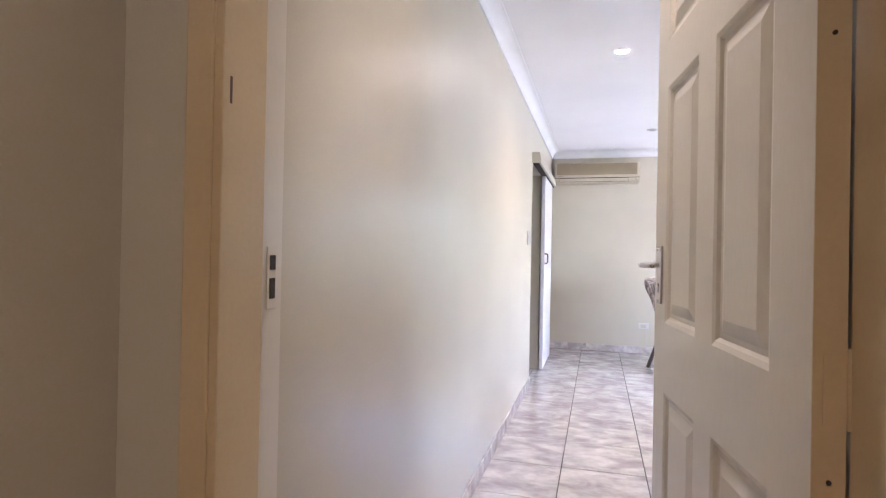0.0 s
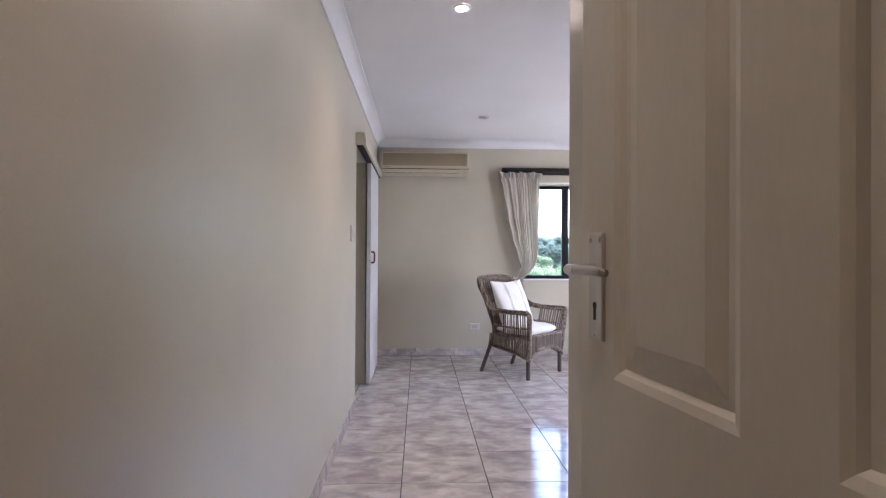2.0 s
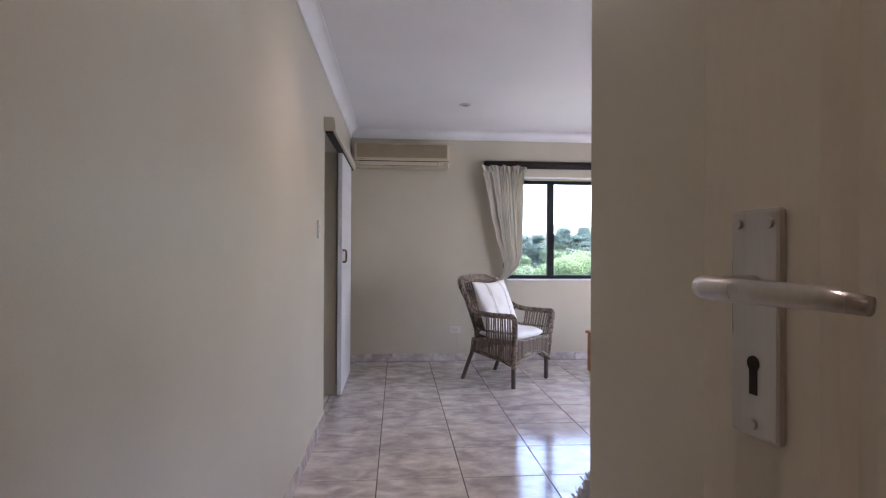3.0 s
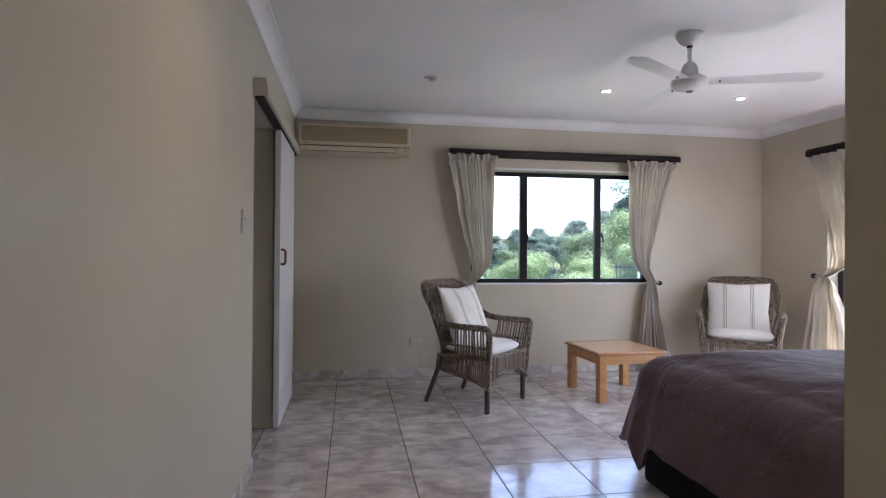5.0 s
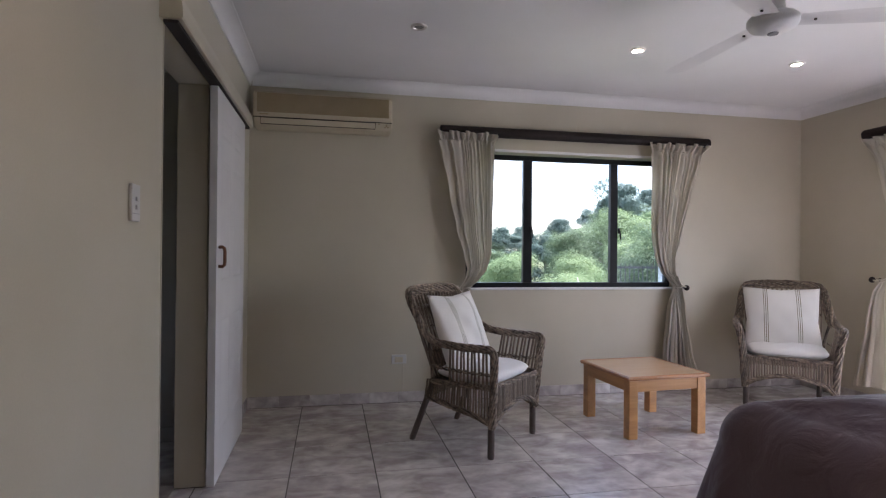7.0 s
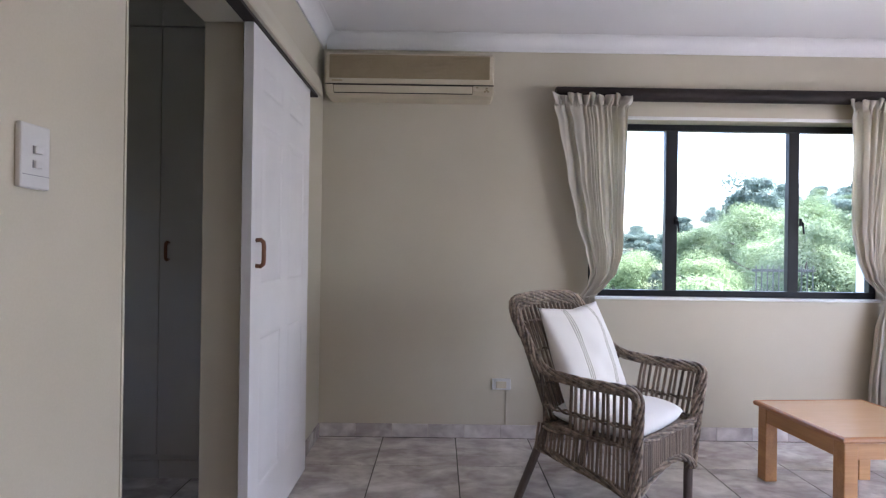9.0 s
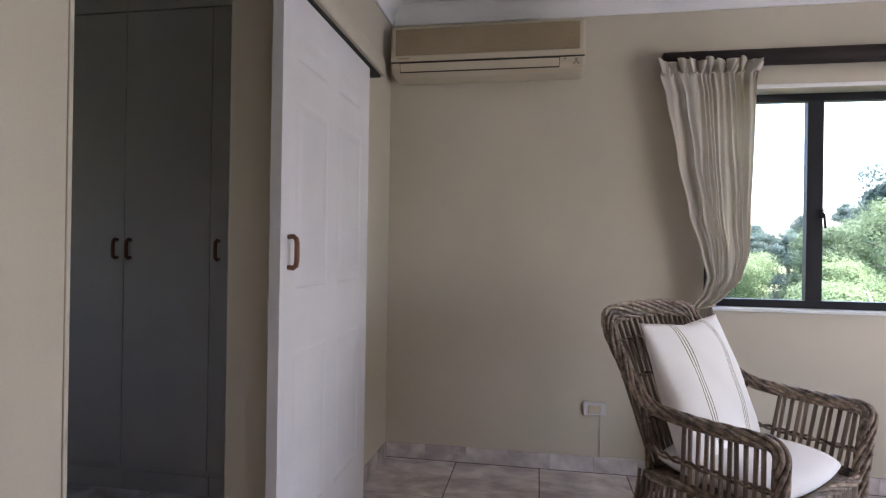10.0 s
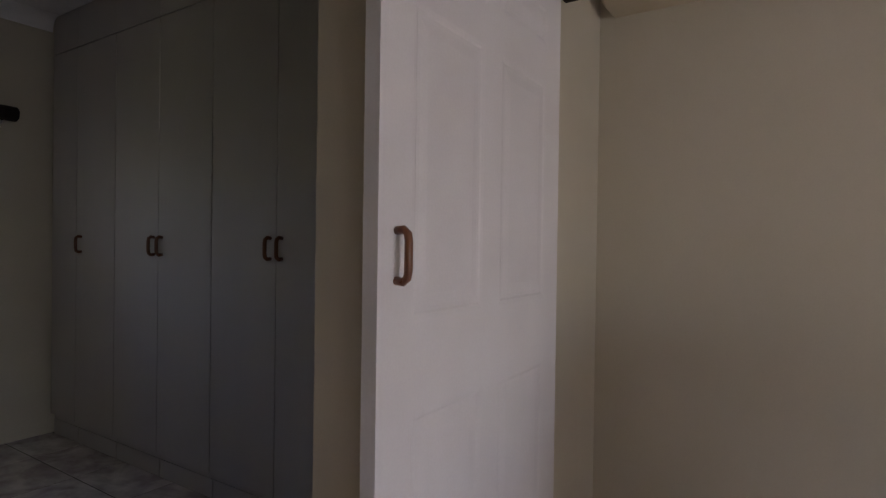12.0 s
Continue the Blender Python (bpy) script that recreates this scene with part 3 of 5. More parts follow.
def glazed_unit(name, m, w, h, bars, label, fr=0.04, depth=0.045, leaves=()):
    """Window of dark aluminium in its own plane: x along, z up; bars: (x0, x1) of upright members."""
    win = thing(name, m, label, "window", kind="structure")
    bm = bmesh.new()
    box(bm, 0, w, 0, depth, 0, fr, 0.002)
    part("window_sill", bm, BRONZE, win)
    bm = bmesh.new()
    box(bm, 0, w, 0, depth, h - fr, h, 0.002)
    part("window_head", bm, BRONZE, win)
    edges = [(0, fr), *bars, (w - fr, w)]
    for a, b in edges:
        bm = bmesh.new()
        box(bm, a, b, 0.001, depth - 0.001, fr, h - fr, 0.002)
        part("window_frame", bm, BRONZE, win)
    for (_, a), (b, _) in zip(edges, edges[1:]):
        bm = bmesh.new()
        box(bm, a - 0.004, b + 0.004, depth / 2 - 0.002, depth / 2 + 0.002, fr - 0.004, h - fr + 0.004)
        g = part("pane", bm, GLASS, win)
        g.visible_shadow = False
    return win


W0 = 1.065
window_1 = glazed_unit("window_1", pose(W0, 7.268, 0.892), 1.86, 1.10, [(1.572 - W0, 1.648 - W0), (2.362 - W0, 2.428 - W0)], "wide dark bronze aluminium window of three panes")
for x in (1.64 - W0, 2.435 - W0):
    bm = bmesh.new()
    box(bm, x - 0.008, x + 0.008, -0.012, 0.0, 0.46, 0.51, 0.003)
    tube(bm, [(x, -0.012, 0.49), (x, -0.03, 0.48), (x + 0.004, -0.034, 0.41)], 0.006, 8)
    part("catch", bm, BRONZE, window_1, "black window catch")
bm = bmesh.new()
box(bm, 1.055, 2.935, 7.170, 7.268, 0.876, 0.891, 0.004)
tagged(part("window_sill_board", bm, COVE), "white painted window sill", "sill", "", "structure")
bm = bmesh.new()
box(bm, 1.0, 2.99, 7.183, 7.266, 2.001, 2.022, 0.004)
tagged(part("window_lintel_trim", bm, COVE), "white painted lintel edge over the window", "trim", "", "structure")

reveal = thing("window_reveal", pose(0, 0, 0), "white painted outer reveal of the bedroom window", "reveal", kind="structure")
for x0, x1 in ((1.0605, 1.066), (2.9235, 2.9295)):
    bm = bmesh.new()
    box(bm, x0, x1, 7.316, 7.436, 0.886, 1.998)
    part("cheek", bm, RAILW, reveal)
bm = bmesh.new()
box(bm, 1.0665, 2.923, 7.316, 7.445, 0.886, 0.893)
part("outer_sill", bm, RAILW, reveal)

# ---------------------------------------------------------------- balcony door, balcony
balcony_door = glazed_unit("door_3", pose(4.30, 6.345, 0.004, 0, 0, -90), 3.135, 2.0, [(0.160, 0.212), (1.075, 1.135), (2.055, 2.115)], "sliding glass balcony door in dark bronze aluminium", 0.055, 0.05)
bm = bmesh.new()
box(bm, 4.282, 4.296, 6.186, 6.262, 0.06, 1.94, 0.002)
part("jamb_strip", bm, COVE, balcony_door, "white jamb strip")
balcony_door.children[-1].matrix_parent_inverse = balcony_door.matrix_basis.inverted()
slab("balcony_floor", XE + 0.2, 5.75, 1.5, 9.2, -0.16, -0.02, CONCRETE, "pale screed balcony floor", "floor")
slab("balcony_beam", 5.5, 5.68, 1.5, 7.16, 1.975, 2.34, RAILW, "white painted balcony eaves beam", "beam")
slab("balcony_post", 5.53, 5.65, 1.54, 1.66, -0.019, 1.974, RAILW, "white painted balcony post", "post")
rail = thing("balcony_railing", pose(5.6, 0, -0.02), "white painted balcony railing with upright balusters", "railing")
for nm, z0, z1 in (("top_rail", 0.87, 0.92), ("bottom_rail", 0.10, 0.14)):
    bm = bmesh.new()
    box(bm, -0.035, 0.035, 1.66, 9.1, z0, z1, 0.004)
    part(nm, bm, RAILW, rail)
bm = bmesh.new()
box(bm, -0.014, 0.014, -0.014, 0.014, 0.14, 0.87)
bal = finish(bm, "baluster", RAILW)
for k in range(66):
    b = new("baluster", bal)
    b.parent, b.location = rail, (0, 1.8 + 0.11 * k, 0)
for y in (7.6, 9.05):
    bm = bmesh.new()
    box(bm, -0.03, 0.03, y - 0.03, y + 0.03, 0.0, 0.96, 0.004)
    part("post", bm, RAILW, rail)

# ---------------------------------------------------------------- dressing room
window_2 = glazed_unit("window_2", pose(-3.80, 5.105, 0.905, 0, 0, 90), 1.04, 0.89, [(0.50, 0.55)], "small dark aluminium dressing room window")
EDGES = (-3.70, -3.40, -2.98, -2.57, -2.145, -1.715, -1.27, -0.76)
CY = 6.50
for k, (a, b) in enumerate(zip(EDGES, EDGES[1:])):
    cup = thing("cupboard", pose(a, CY, 0), "full-height pale grey fitted cupboard with a wooden pull", "cupboard", "fitted cupboards")
    w = b - a
    bm = bmesh.new()
    box(bm, 0.001, w - 0.001, 0.024, 0.62, 0.09, 2.495)
    part("body", bm, MELAMINE, cup)
    bm = bmesh.new()
    box(bm, 0.003, w - 0.003, 0.02, 0.06, 0.0, 0.088)
    part("plinth", bm, MELAMINE, cup)
    bm = bmesh.new()
    box(bm, 0.002, w - 0.002, 0.0, 0.018, 0.125, 2.265, 0.0015)
    dr = part("door", bm, MELAMINE, cup)
    hx = (w - 0.05, 0.06, w - 0.035, 0.035, w - 0.035, 0.035, 0.045)[k]
    if k:
        d_handle(dr, hx, 0.0, 1.145, -1, 0.10)
    bm = bmesh.new()
    box(bm, 0.001, w - 0.001, 0.002, 0.02, 2.272, 2.494)
    part("fascia", bm, MELAMINE, cup)

# ---------------------------------------------------------------- curtains and poles


def spread(profile, z):
    """The two edges of the cloth at height z."""
    for (z0, a0, b0), (z1, a1, b1) in zip(profile, profile[1:]):
        if z0 >= z >= z1:
            t = (z0 - z) / (z0 - z1)
            t = t * t * (3 - 2 * t) * 0.5 + t * 0.5
            return a0 + (a1 - a0) * t, b0 + (b1 - b0) * t
    return profile[-1][1:]


def curtain(name, m, profile, waist, folds, seed, label, mat, group="", hook=None):
    """Gathered cloth tied back at the waist: x along the wall, y out of the wall, z up, from the profile (z, edge, edge)."""
    rnd = random.Random(seed)
    ph = [rnd.uniform(0, 6.28) for _ in range(6)]
    top, bottom = profile[0][0], profile[-1][0]
    nu, nv = 240, 130
    bm = bmesh.new()
    rows = []
    for j in range(nv + 1):
        z = top + (bottom - top) * j / nv
        a, b = spread(profile, z)
        near = math.exp(-((z - waist) / 0.13) ** 2)
        ruffle = max(0.0, 1 - (top - z) / 0.062) ** 0.55
        below = z < waist
        deep = (1 - 0.7 * math.exp(-((top - z - 0.062) / 0.02) ** 2)) * 0.022 + 0.012 * min(1, (top - z) / 0.8)
        row = []
        for i in range(nu + 1):
            u = i / nu
            # fold phase: uneven widths that drift and merge on the way down
            w = folds * u + 0.34 * math.sin(4.1 * u + ph[0] + 0.55 * z) + 0.20 * math.sin(11 * u + ph[1] - 1.3 * z) + 0.10 * math.sin(23 * u + ph[4] + 2.1 * z)
            c = math.cos(2 * math.pi * w)
            c = c - 0.25 * max(0.0, math.cos(2 * math.pi * w * 0.5 + ph[2])) ** 6
            amp = 0.68 * deep * (0.65 + 0.5 * math.sin(5.3 * u + ph[5] + 0.9 * z)) * (1 - 0.55 * near)
            out = amp * c + 0.007 * math.sin(2 * math.pi * 2.3 * w + ph[2] + 2 * z) + 0.016 * noise.noise(Vector((u * 6, z * 2.6, seed)))
            fr = 2 * math.pi * folds * 1.55 * u + ph[3] + 1.4 * math.sin(7 * u + ph[1])
            out += ruffle * (0.030 * math.sin(fr) + 0.016 * math.sin(2.63 * fr + ph[4]))
            out += 0.03 * near * (1 - (2 * u - 1) ** 2)
            x = a + (b - a) * u + (1 - 0.7 * near) * (0.35 * amp * math.sin(4 * math.pi * w) + 0.004 * noise.noise(Vector((u * 5, z * 5, seed + 9))))
            x += ruffle * 0.026 * math.sin(2 * fr + 0.6)
            dz = ruffle * (0.005 * math.cos(fr + 0.8) + 0.008 * math.sin(0.37 * fr + ph[5]))
            if below:
                dz += 0.02 * math.sin(5 * u + ph[1]) * (waist - z)
            back = min(1.0, max(0.0, (top - 0.07 - z) / 0.8))
            out += 0.022 * back * back * (3 - 2 * back)
            row.append(bm.verts.new((x, out, z + dz)))
        rows.append(row)
    for p, q in zip(rows, rows[1:]):
        for i in range(nu):
            bm.faces.new((p[i], p[i + 1], q[i + 1], q[i]))
    cur = thing(name, m, label, "curtain", group)
    cl = part("cloth", bm, mat, cur, smooth=True)
    so = cl.modifiers.new("thickness", "SOLIDIFY")
    so.thickness = 0.0025
    # gathered heading band
    bm = bmesh.new()
    a, b = spread(profile, top - 0.062)
    pts = [(a + (b - a) * k / 60, 0.004 + 0.024 * math.cos(2 * math.pi * folds * k / 60 + ph[0]), top - 0.062 + 0.002 * math.sin(k)) for k in range(61)]
    tube(bm, pts, 0.003, 6)
    part("heading_cord", bm, mat, cur, smooth=True)
    # tie-back band round the waist
    a, b = spread(profile, waist)
    c, r = (a + b) / 2, abs(b - a) / 2 + 0.012
    bm = bmesh.new()
    pts = [(c + r * math.cos(t), 0.035 + 0.048 * math.sin(t), waist + 0.012 * math.cos(t)) for t in [2 * math.pi * k / 32 for k in range(33)]]
    tube(bm, pts, 0.004, 8, False)
    if hook:
        e = a if abs(hook[0] - a) < abs(hook[0] - b) else b
        tube(bm, [(e, 0.0, waist + 0.004), ((e + hook[0]) / 2, 0.015, waist), hook], 0.006, 8)
        tube(bm, [(e, 0.06, waist + 0.012), ((e + hook[0]) / 2, 0.055, waist + 0.006), hook], 0.006, 8)
    part("tie_back", bm, mat, cur, "linen tie-back cord", smooth=True)
    return cur


def pole(name, m, length, label):
    p = thing(name, m, label, "curtain pole")
    bm = bmesh.new()
    n, r = 28, 0.041
    rows = [(0.0, 0.034), (0.004, 0.039), (0.010, r), (length - 0.010, r), (length - 0.004, 0.039), (length, 0.034)]
    rings = [[bm.verts.new((x, rr * math.cos(2 * math.pi * k / n), rr * math.sin(2 * math.pi * k / n))) for k in range(n)] for x, rr in rows]
    for a, b in zip(rings, rings[1:]):
        for k in range(n):
            bm.faces.new((a[k], a[(k + 1) % n], b[(k + 1) % n], b[k]))
    bm.faces.new(rings[0])
    bm.faces.new(rings[-1])
    part("rod", bm, DARKWOOD, p, smooth=False)
    for x in (0.10, length - 0.10):
        bm = bmesh.new()
        box(bm, x - 0.02, x + 0.02, 0.030, 0.0535, -0.05, 0.02, 0.003)
        part("bracket", bm, DARKWOOD, p)
    return p


def knob(m):
    k = thing("curtain_holdback", m, "dark turned wooden curtain holdback knob on the wall", "holdback", "curtain holdbacks")
    bm = bmesh.new()
    lathe(bm, [(0.008, 0.0), (0.014, 0.004), (0.009, 0.010), (0.008, 0.055), (0.014, 0.060), (0.022, 0.070), (0.024, 0.080), (0.018, 0.092), (0.006, 0.097)], 20)
    part("stem", bm, DARKWOOD, k, smooth=True)


pole("curtain_pole", pose(0.832, 7.135, 2.142), 2.38, "thick dark wooden curtain pole above the window")
pole("curtain_pole", pose(4.145, 6.515, 2.136, 0, 0, -90), 3.56, "thick dark wooden curtain pole above the balcony door")

LEFT = [(2.116, 0.795, 1.278), (2.04, 0.815, 1.264), (1.949, 0.845, 1.26), (1.635, 0.897, 1.254), (1.362, 0.955, 1.248), (1.175, 1.015, 1.245), (1.048, 1.050, 1.212), (0.967, 1.035, 1.152), (0.897, 0.99, 1.08), (0.492, 0.901, 1.144), (0.117, 0.84, 1.195)]
RIGHT = [(2.106, 2.641, 3.164), (2.01, 2.652, 3.103), (1.676, 2.657, 3.007), (1.311, 2.671, 2.925), (1.15, 2.702, 2.88), (1.028, 2.753, 2.885), (0.962, 2.819, 2.92), (0.902, 2.87, 2.946), (0.724, 2.804, 2.981), (0.32, 2.758, 3.062), (0.117, 2.738, 3.123)]
EAST = [(2.085, 0.05, 0.585), (1.9, 0.145, 0.582), (1.7, 0.18, 0.592), (1.45, 0.24, 0.618), (1.29, 0.275, 0.605), (1.19, 0.30, 0.56), (1.09, 0.29, 0.45), (1.03, 0.235, 0.345), (0.985, 0.165, 0.265), (0.9, 0.105, 0.33), (0.68, 0.06, 0.405), (0.334, 0.0, 0.475), (0.15, -0.03, 0.50)]
curtain("curtain", pose(0, 7.080, 0), LEFT, 0.90, 6.3, 3, "natural linen curtain tied back beside the window, behind a wicker chair", LINEN, "bedroom curtains", (0.945, 0.040, 0.90))
curtain("curtain", pose(0, 7.080, 0), RIGHT, 0.90, 6.7, 5, "natural linen curtain tied back to a knob beside the window", LINEN, "bedroom curtains", (2.992, 0.040, 0.892))
curtain("curtain", pose(4.088, 6.515, 0, 0, 0, -90), EAST, 0.99, 6.2, 8, "natural linen curtain tied back beside the balcony door", LINEN, "bedroom curtains", (0.085, 0.040, 0.995))
knob(pose(2.992, YN, 0.892, 90))
knob(pose(0.945, YN, 0.90, 90))
knob(pose(XE, 6.425, 0.995, 0, -90))
NET = [(1.85, 0.0, 0.60), (1.5, 0.0, 0.60), (1.2, 0.0, 0.60), (0.95, 0.0, 0.60), (0.80, 0.0, 0.60)]
curtain("curtain", pose(-3.66, 5.62, 0, 0, 0, 90), NET, -1.0, 8, 11, "thin white curtain at the dressing room window", SHEER)
pole("curtain_pole", pose(-3.62, 6.29, 1.865, 0, 0, -90), 1.3, "dark wooden curtain pole in the dressing room")

# ---------------------------------------------------------------- wicker armchairs


def braid(path, strands, coil, rad, turns):
    """Strands that wind round a path of points: one mesh."""
    pts = [Vector(p) for p in path]
    # smooth path by Catmull-Rom
    dense = []
    for i in range(len(pts) - 1):
        p0, p1, p2, p3 = pts[max(i - 1, 0)], pts[i], pts[i + 1], pts[min(i + 2, len(pts) - 1)]
        for k in range(14):
            t = k / 14
            dense.append(0.5 * ((2 * p1) + (p2 - p0) * t + (2 * p0 - 5 * p1 + 4 * p2 - p3) * t * t + (3 * p1 - p0 - 3 * p2 + p3) * t ** 3))
    dense.append(pts[-1])
    bm = bmesh.new()
    n = len(dense)
    length = sum((b - a).length for a, b in zip(dense, dense[1:]))
    frames, side = [], None
    for i, p in enumerate(dense):
        t = (dense[min(i + 1, n - 1)] - dense[max(i - 1, 0)]).normalized()
        if side is None:
            side = t.orthogonal().normalized()
        side = (side - t * side.dot(t)).normalized()
        frames.append((p, side.copy(), t.cross(side)))
    for s in range(strands):
        line, gone = [], 0.0
        for i, (p, a, b) in enumerate(frames):
            if i:
                gone += (p - frames[i - 1][0]).length
            ang = 2 * math.pi * (s / strands + turns * gone)
            line.append(p + (a * math.cos(ang) * coil[0] + b * math.sin(ang) * coil[1]))
        tube(bm, line, rad, 6)
    return bm


def wicker_chair(m, label):
    """Faces -y; origin on the floor under the seat's centre."""
    ch = thing("wicker_armchair", m, label, "armchair", "wicker armchairs")
    rim = lambda s: [(s * 0.285, -0.275, 0.175), (s * 0.292, -0.285, 0.30), (s * 0.302, -0.295, 0.44), (s * 0.318, -0.305, 0.56), (s * 0.328, -0.307, 0.605), (s * 0.335, -0.288, 0.630), (s * 0.341, -0.24, 0.633), (s * 0.345, -0.10, 0.632), (s * 0.345, 0.05, 0.640), (s * 0.336, 0.115, 0.655), (s * 0.322, 0.175, 0.695), (s * 0.308, 0.238, 0.775), (s * 0.297, 0.300, 0.860)]
    left, right = rim(-1), rim(1)
    path = left + [(-0.275, 0.332, 0.908), (-0.235, 0.348, 0.932), (-0.12, 0.358, 0.942), (0, 0.361, 0.944), (0.12, 0.358, 0.942), (0.235, 0.348, 0.932), (0.275, 0.332, 0.908)] + right[::-1]
    part("rim", braid(path, 7, (0.0220, 0.0172), 0.0070, 2.4), WICKER, ch, "thick plaited wicker rim", smooth=True)
    inner = [(x * 0.93, y - 0.012, z - 0.030) for x, y, z in path[9:-9]]
    part("inner_rim", braid(inner, 4, (0.011, 0.010), 0.0055, 3.0), WICKER, ch, smooth=True)
    # bottom band, hanging low at the front corners and arched between
    band = []
    for t in range(13):
        u = t / 12
        band.append((-0.285 + 0.57 * u, -0.285 - 0.012 * math.sin(math.pi * u), 0.19 + 0.095 * math.sin(math.pi * u) ** 0.7))
    side_r = [(0.295, -0.16, 0.235), (0.30, 0.0, 0.265), (0.288, 0.11, 0.282), (0.265, 0.19, 0.287)]
    back = [(0.14, 0.215, 0.288), (0, 0.220, 0.288), (-0.14, 0.215, 0.288)]
    side_l = [(-x, y, z) for x, y, z in side_r[::-1]]
    loop = band + side_r + back + side_l + [band[0]]
    part("bottom_band", braid(loop, 5, (0.012, 0.012), 0.0062, 3.2), WICKER, ch, smooth=True)
    seat = [(-0.285, -0.275, 0.405), (0, -0.29, 0.41), (0.285, -0.275, 0.405), (0.30, 0.0, 0.40), (0.27, 0.15, 0.395), (0, 0.17, 0.395), (-0.27, 0.15, 0.395), (-0.30, 0.0, 0.40), (-0.285, -0.275, 0.405)]
    part("seat_rim", braid(seat, 5, (0.011, 0.011), 0.006, 3.0), WICKER, ch, smooth=True)
    bm = bmesh.new()
    box(bm, -0.275, 0.275, -0.265, 0.150, 0.380, 0.396, 0.004)
    part("seat", bm, WICKER, ch)
    # legs
    for nm, a, b, r in (("leg", (-0.280, -0.268, 0.0), (-0.280, -0.268, 0.30), 0.020), ("leg", (0.280, -0.268, 0.0), (0.280, -0.268, 0.30), 0.020),
                        ("leg", (-0.262, 0.310, 0.0), (-0.252, 0.165, 0.36), 0.019), ("leg", (0.262, 0.310, 0.0), (0.252, 0.165, 0.36), 0.019)):
        bm = bmesh.new()
        tube(bm, [a, tuple(p + (q - p) * 0.04 for p, q in zip(a, b)), b], [r * 0.86, r, r * 1.02], 14)
        part(nm, bm, LEGW, ch, "dark worn wooden leg", smooth=False)
    # front post wrap: upright reeds at each front corner
    bm = bmesh.new()
    lathe(bm, [(1.0, 0.0), (1.0, 1.0)], 7)
    unit = finish(bm, "reed", WICKER, True)

    def reed(a, b, r):
        a, b = Vector(a), Vector(b)
        d = b - a
        ob = new("reed", unit)
        ob.parent = ch
        ob.matrix_basis = Matrix.LocRotScale(a, d.to_track_quat("Z", "Y"), (r, r, d.length))

    for s in (-1, 1):
        # arm panel spindles and the rail between
        for k in range(12):
            y = -0.285 + 0.0255 * k
            zt = 0.625
            reed((s * 0.297, y + 0.012, 0.40), (s * (0.335 + 0.008 * math.sin(k * 0.5)), y - 0.010 + 0.004 * math.sin(k * 2.1), zt), 0.0072)
        bm = braid([(s * 0.312, -0.295, 0.485), (s * 0.316, -0.1, 0.485), (s * 0.314, 0.04, 0.488), (s * 0.298, 0.13, 0.492)], 2, (0.007, 0.007), 0.0052, 11)
        part("arm_rail", bm, WICKER, ch, smooth=True)
        # back stile from the seat to the rim
        bm = braid([(s * 0.262, 0.155, 0.36), (s * 0.275, 0.155, 0.5), (s * 0.300, 0.155, 0.60), (s * 0.315, 0.165, 0.68)], 3, (0.006, 0.006), 0.0048, 3)
        part("back_stile", bm, WICKER, ch, smooth=True)
        # skirt reeds of the sides
        for k in range(25):
            u = k / 24
            y = -0.268 + 0.445 * u
            reed((s * 0.292, y + 0.012 * u, 0.205 + 0.080 * u), (s * 0.296, y - 0.010 * u + 0.003 * math.sin(3 * k), 0.405), 0.0063)
    for k in range(31):
        u = (k + 0.5) / 31
        x = -0.27 + 0.54 * u
        reed((x, -0.288 - 0.008 * math.sin(math.pi * u), 0.205 + 0.085 * math.sin(math.pi * u) ** 0.7), (x * 1.01, -0.292, 0.412), 0.0063)
    for k in range(26):
        x = -0.25 + 0.5 * (k + 0.5) / 26
        reed((x, 0.214, 0.29), (x, 0.168, 0.40), 0.0074)
    # woven back: slanting reeds both ways
    def back_at(u, z):
        y = 0.150 + (z - 0.40) * 0.375
        half = 0.262 + 0.03 * min(1, (z - 0.4) / 0.3)
        return (half * u, y, z)
    for k in range(34):
        u = -0.96 + 1.92 * k / 33
        zt = 0.91 - 0.03 * abs(u) ** 6
        du = 0.10 if k % 2 else -0.10
        v = max(-0.97, min(0.97, u + du))
        a, b = Vector(back_at(u, 0.40)), Vector(back_at(v, zt))
        off = Vector((0, 0.005 if k % 2 else -0.005, 0))
        reed(a + off, b + off, 0.0056)
    for z in (0.55, 0.70, 0.83):
        pts = [tuple(Vector(back_at(u, z)) + Vector((0, 0, 0))) for u in (-0.93, -0.5, 0, 0.5, 0.93)]
        part("back_rail", braid(pts, 2, (0.006, 0.010), 0.005, 8), WICKER, ch, smooth=True)
    return ch


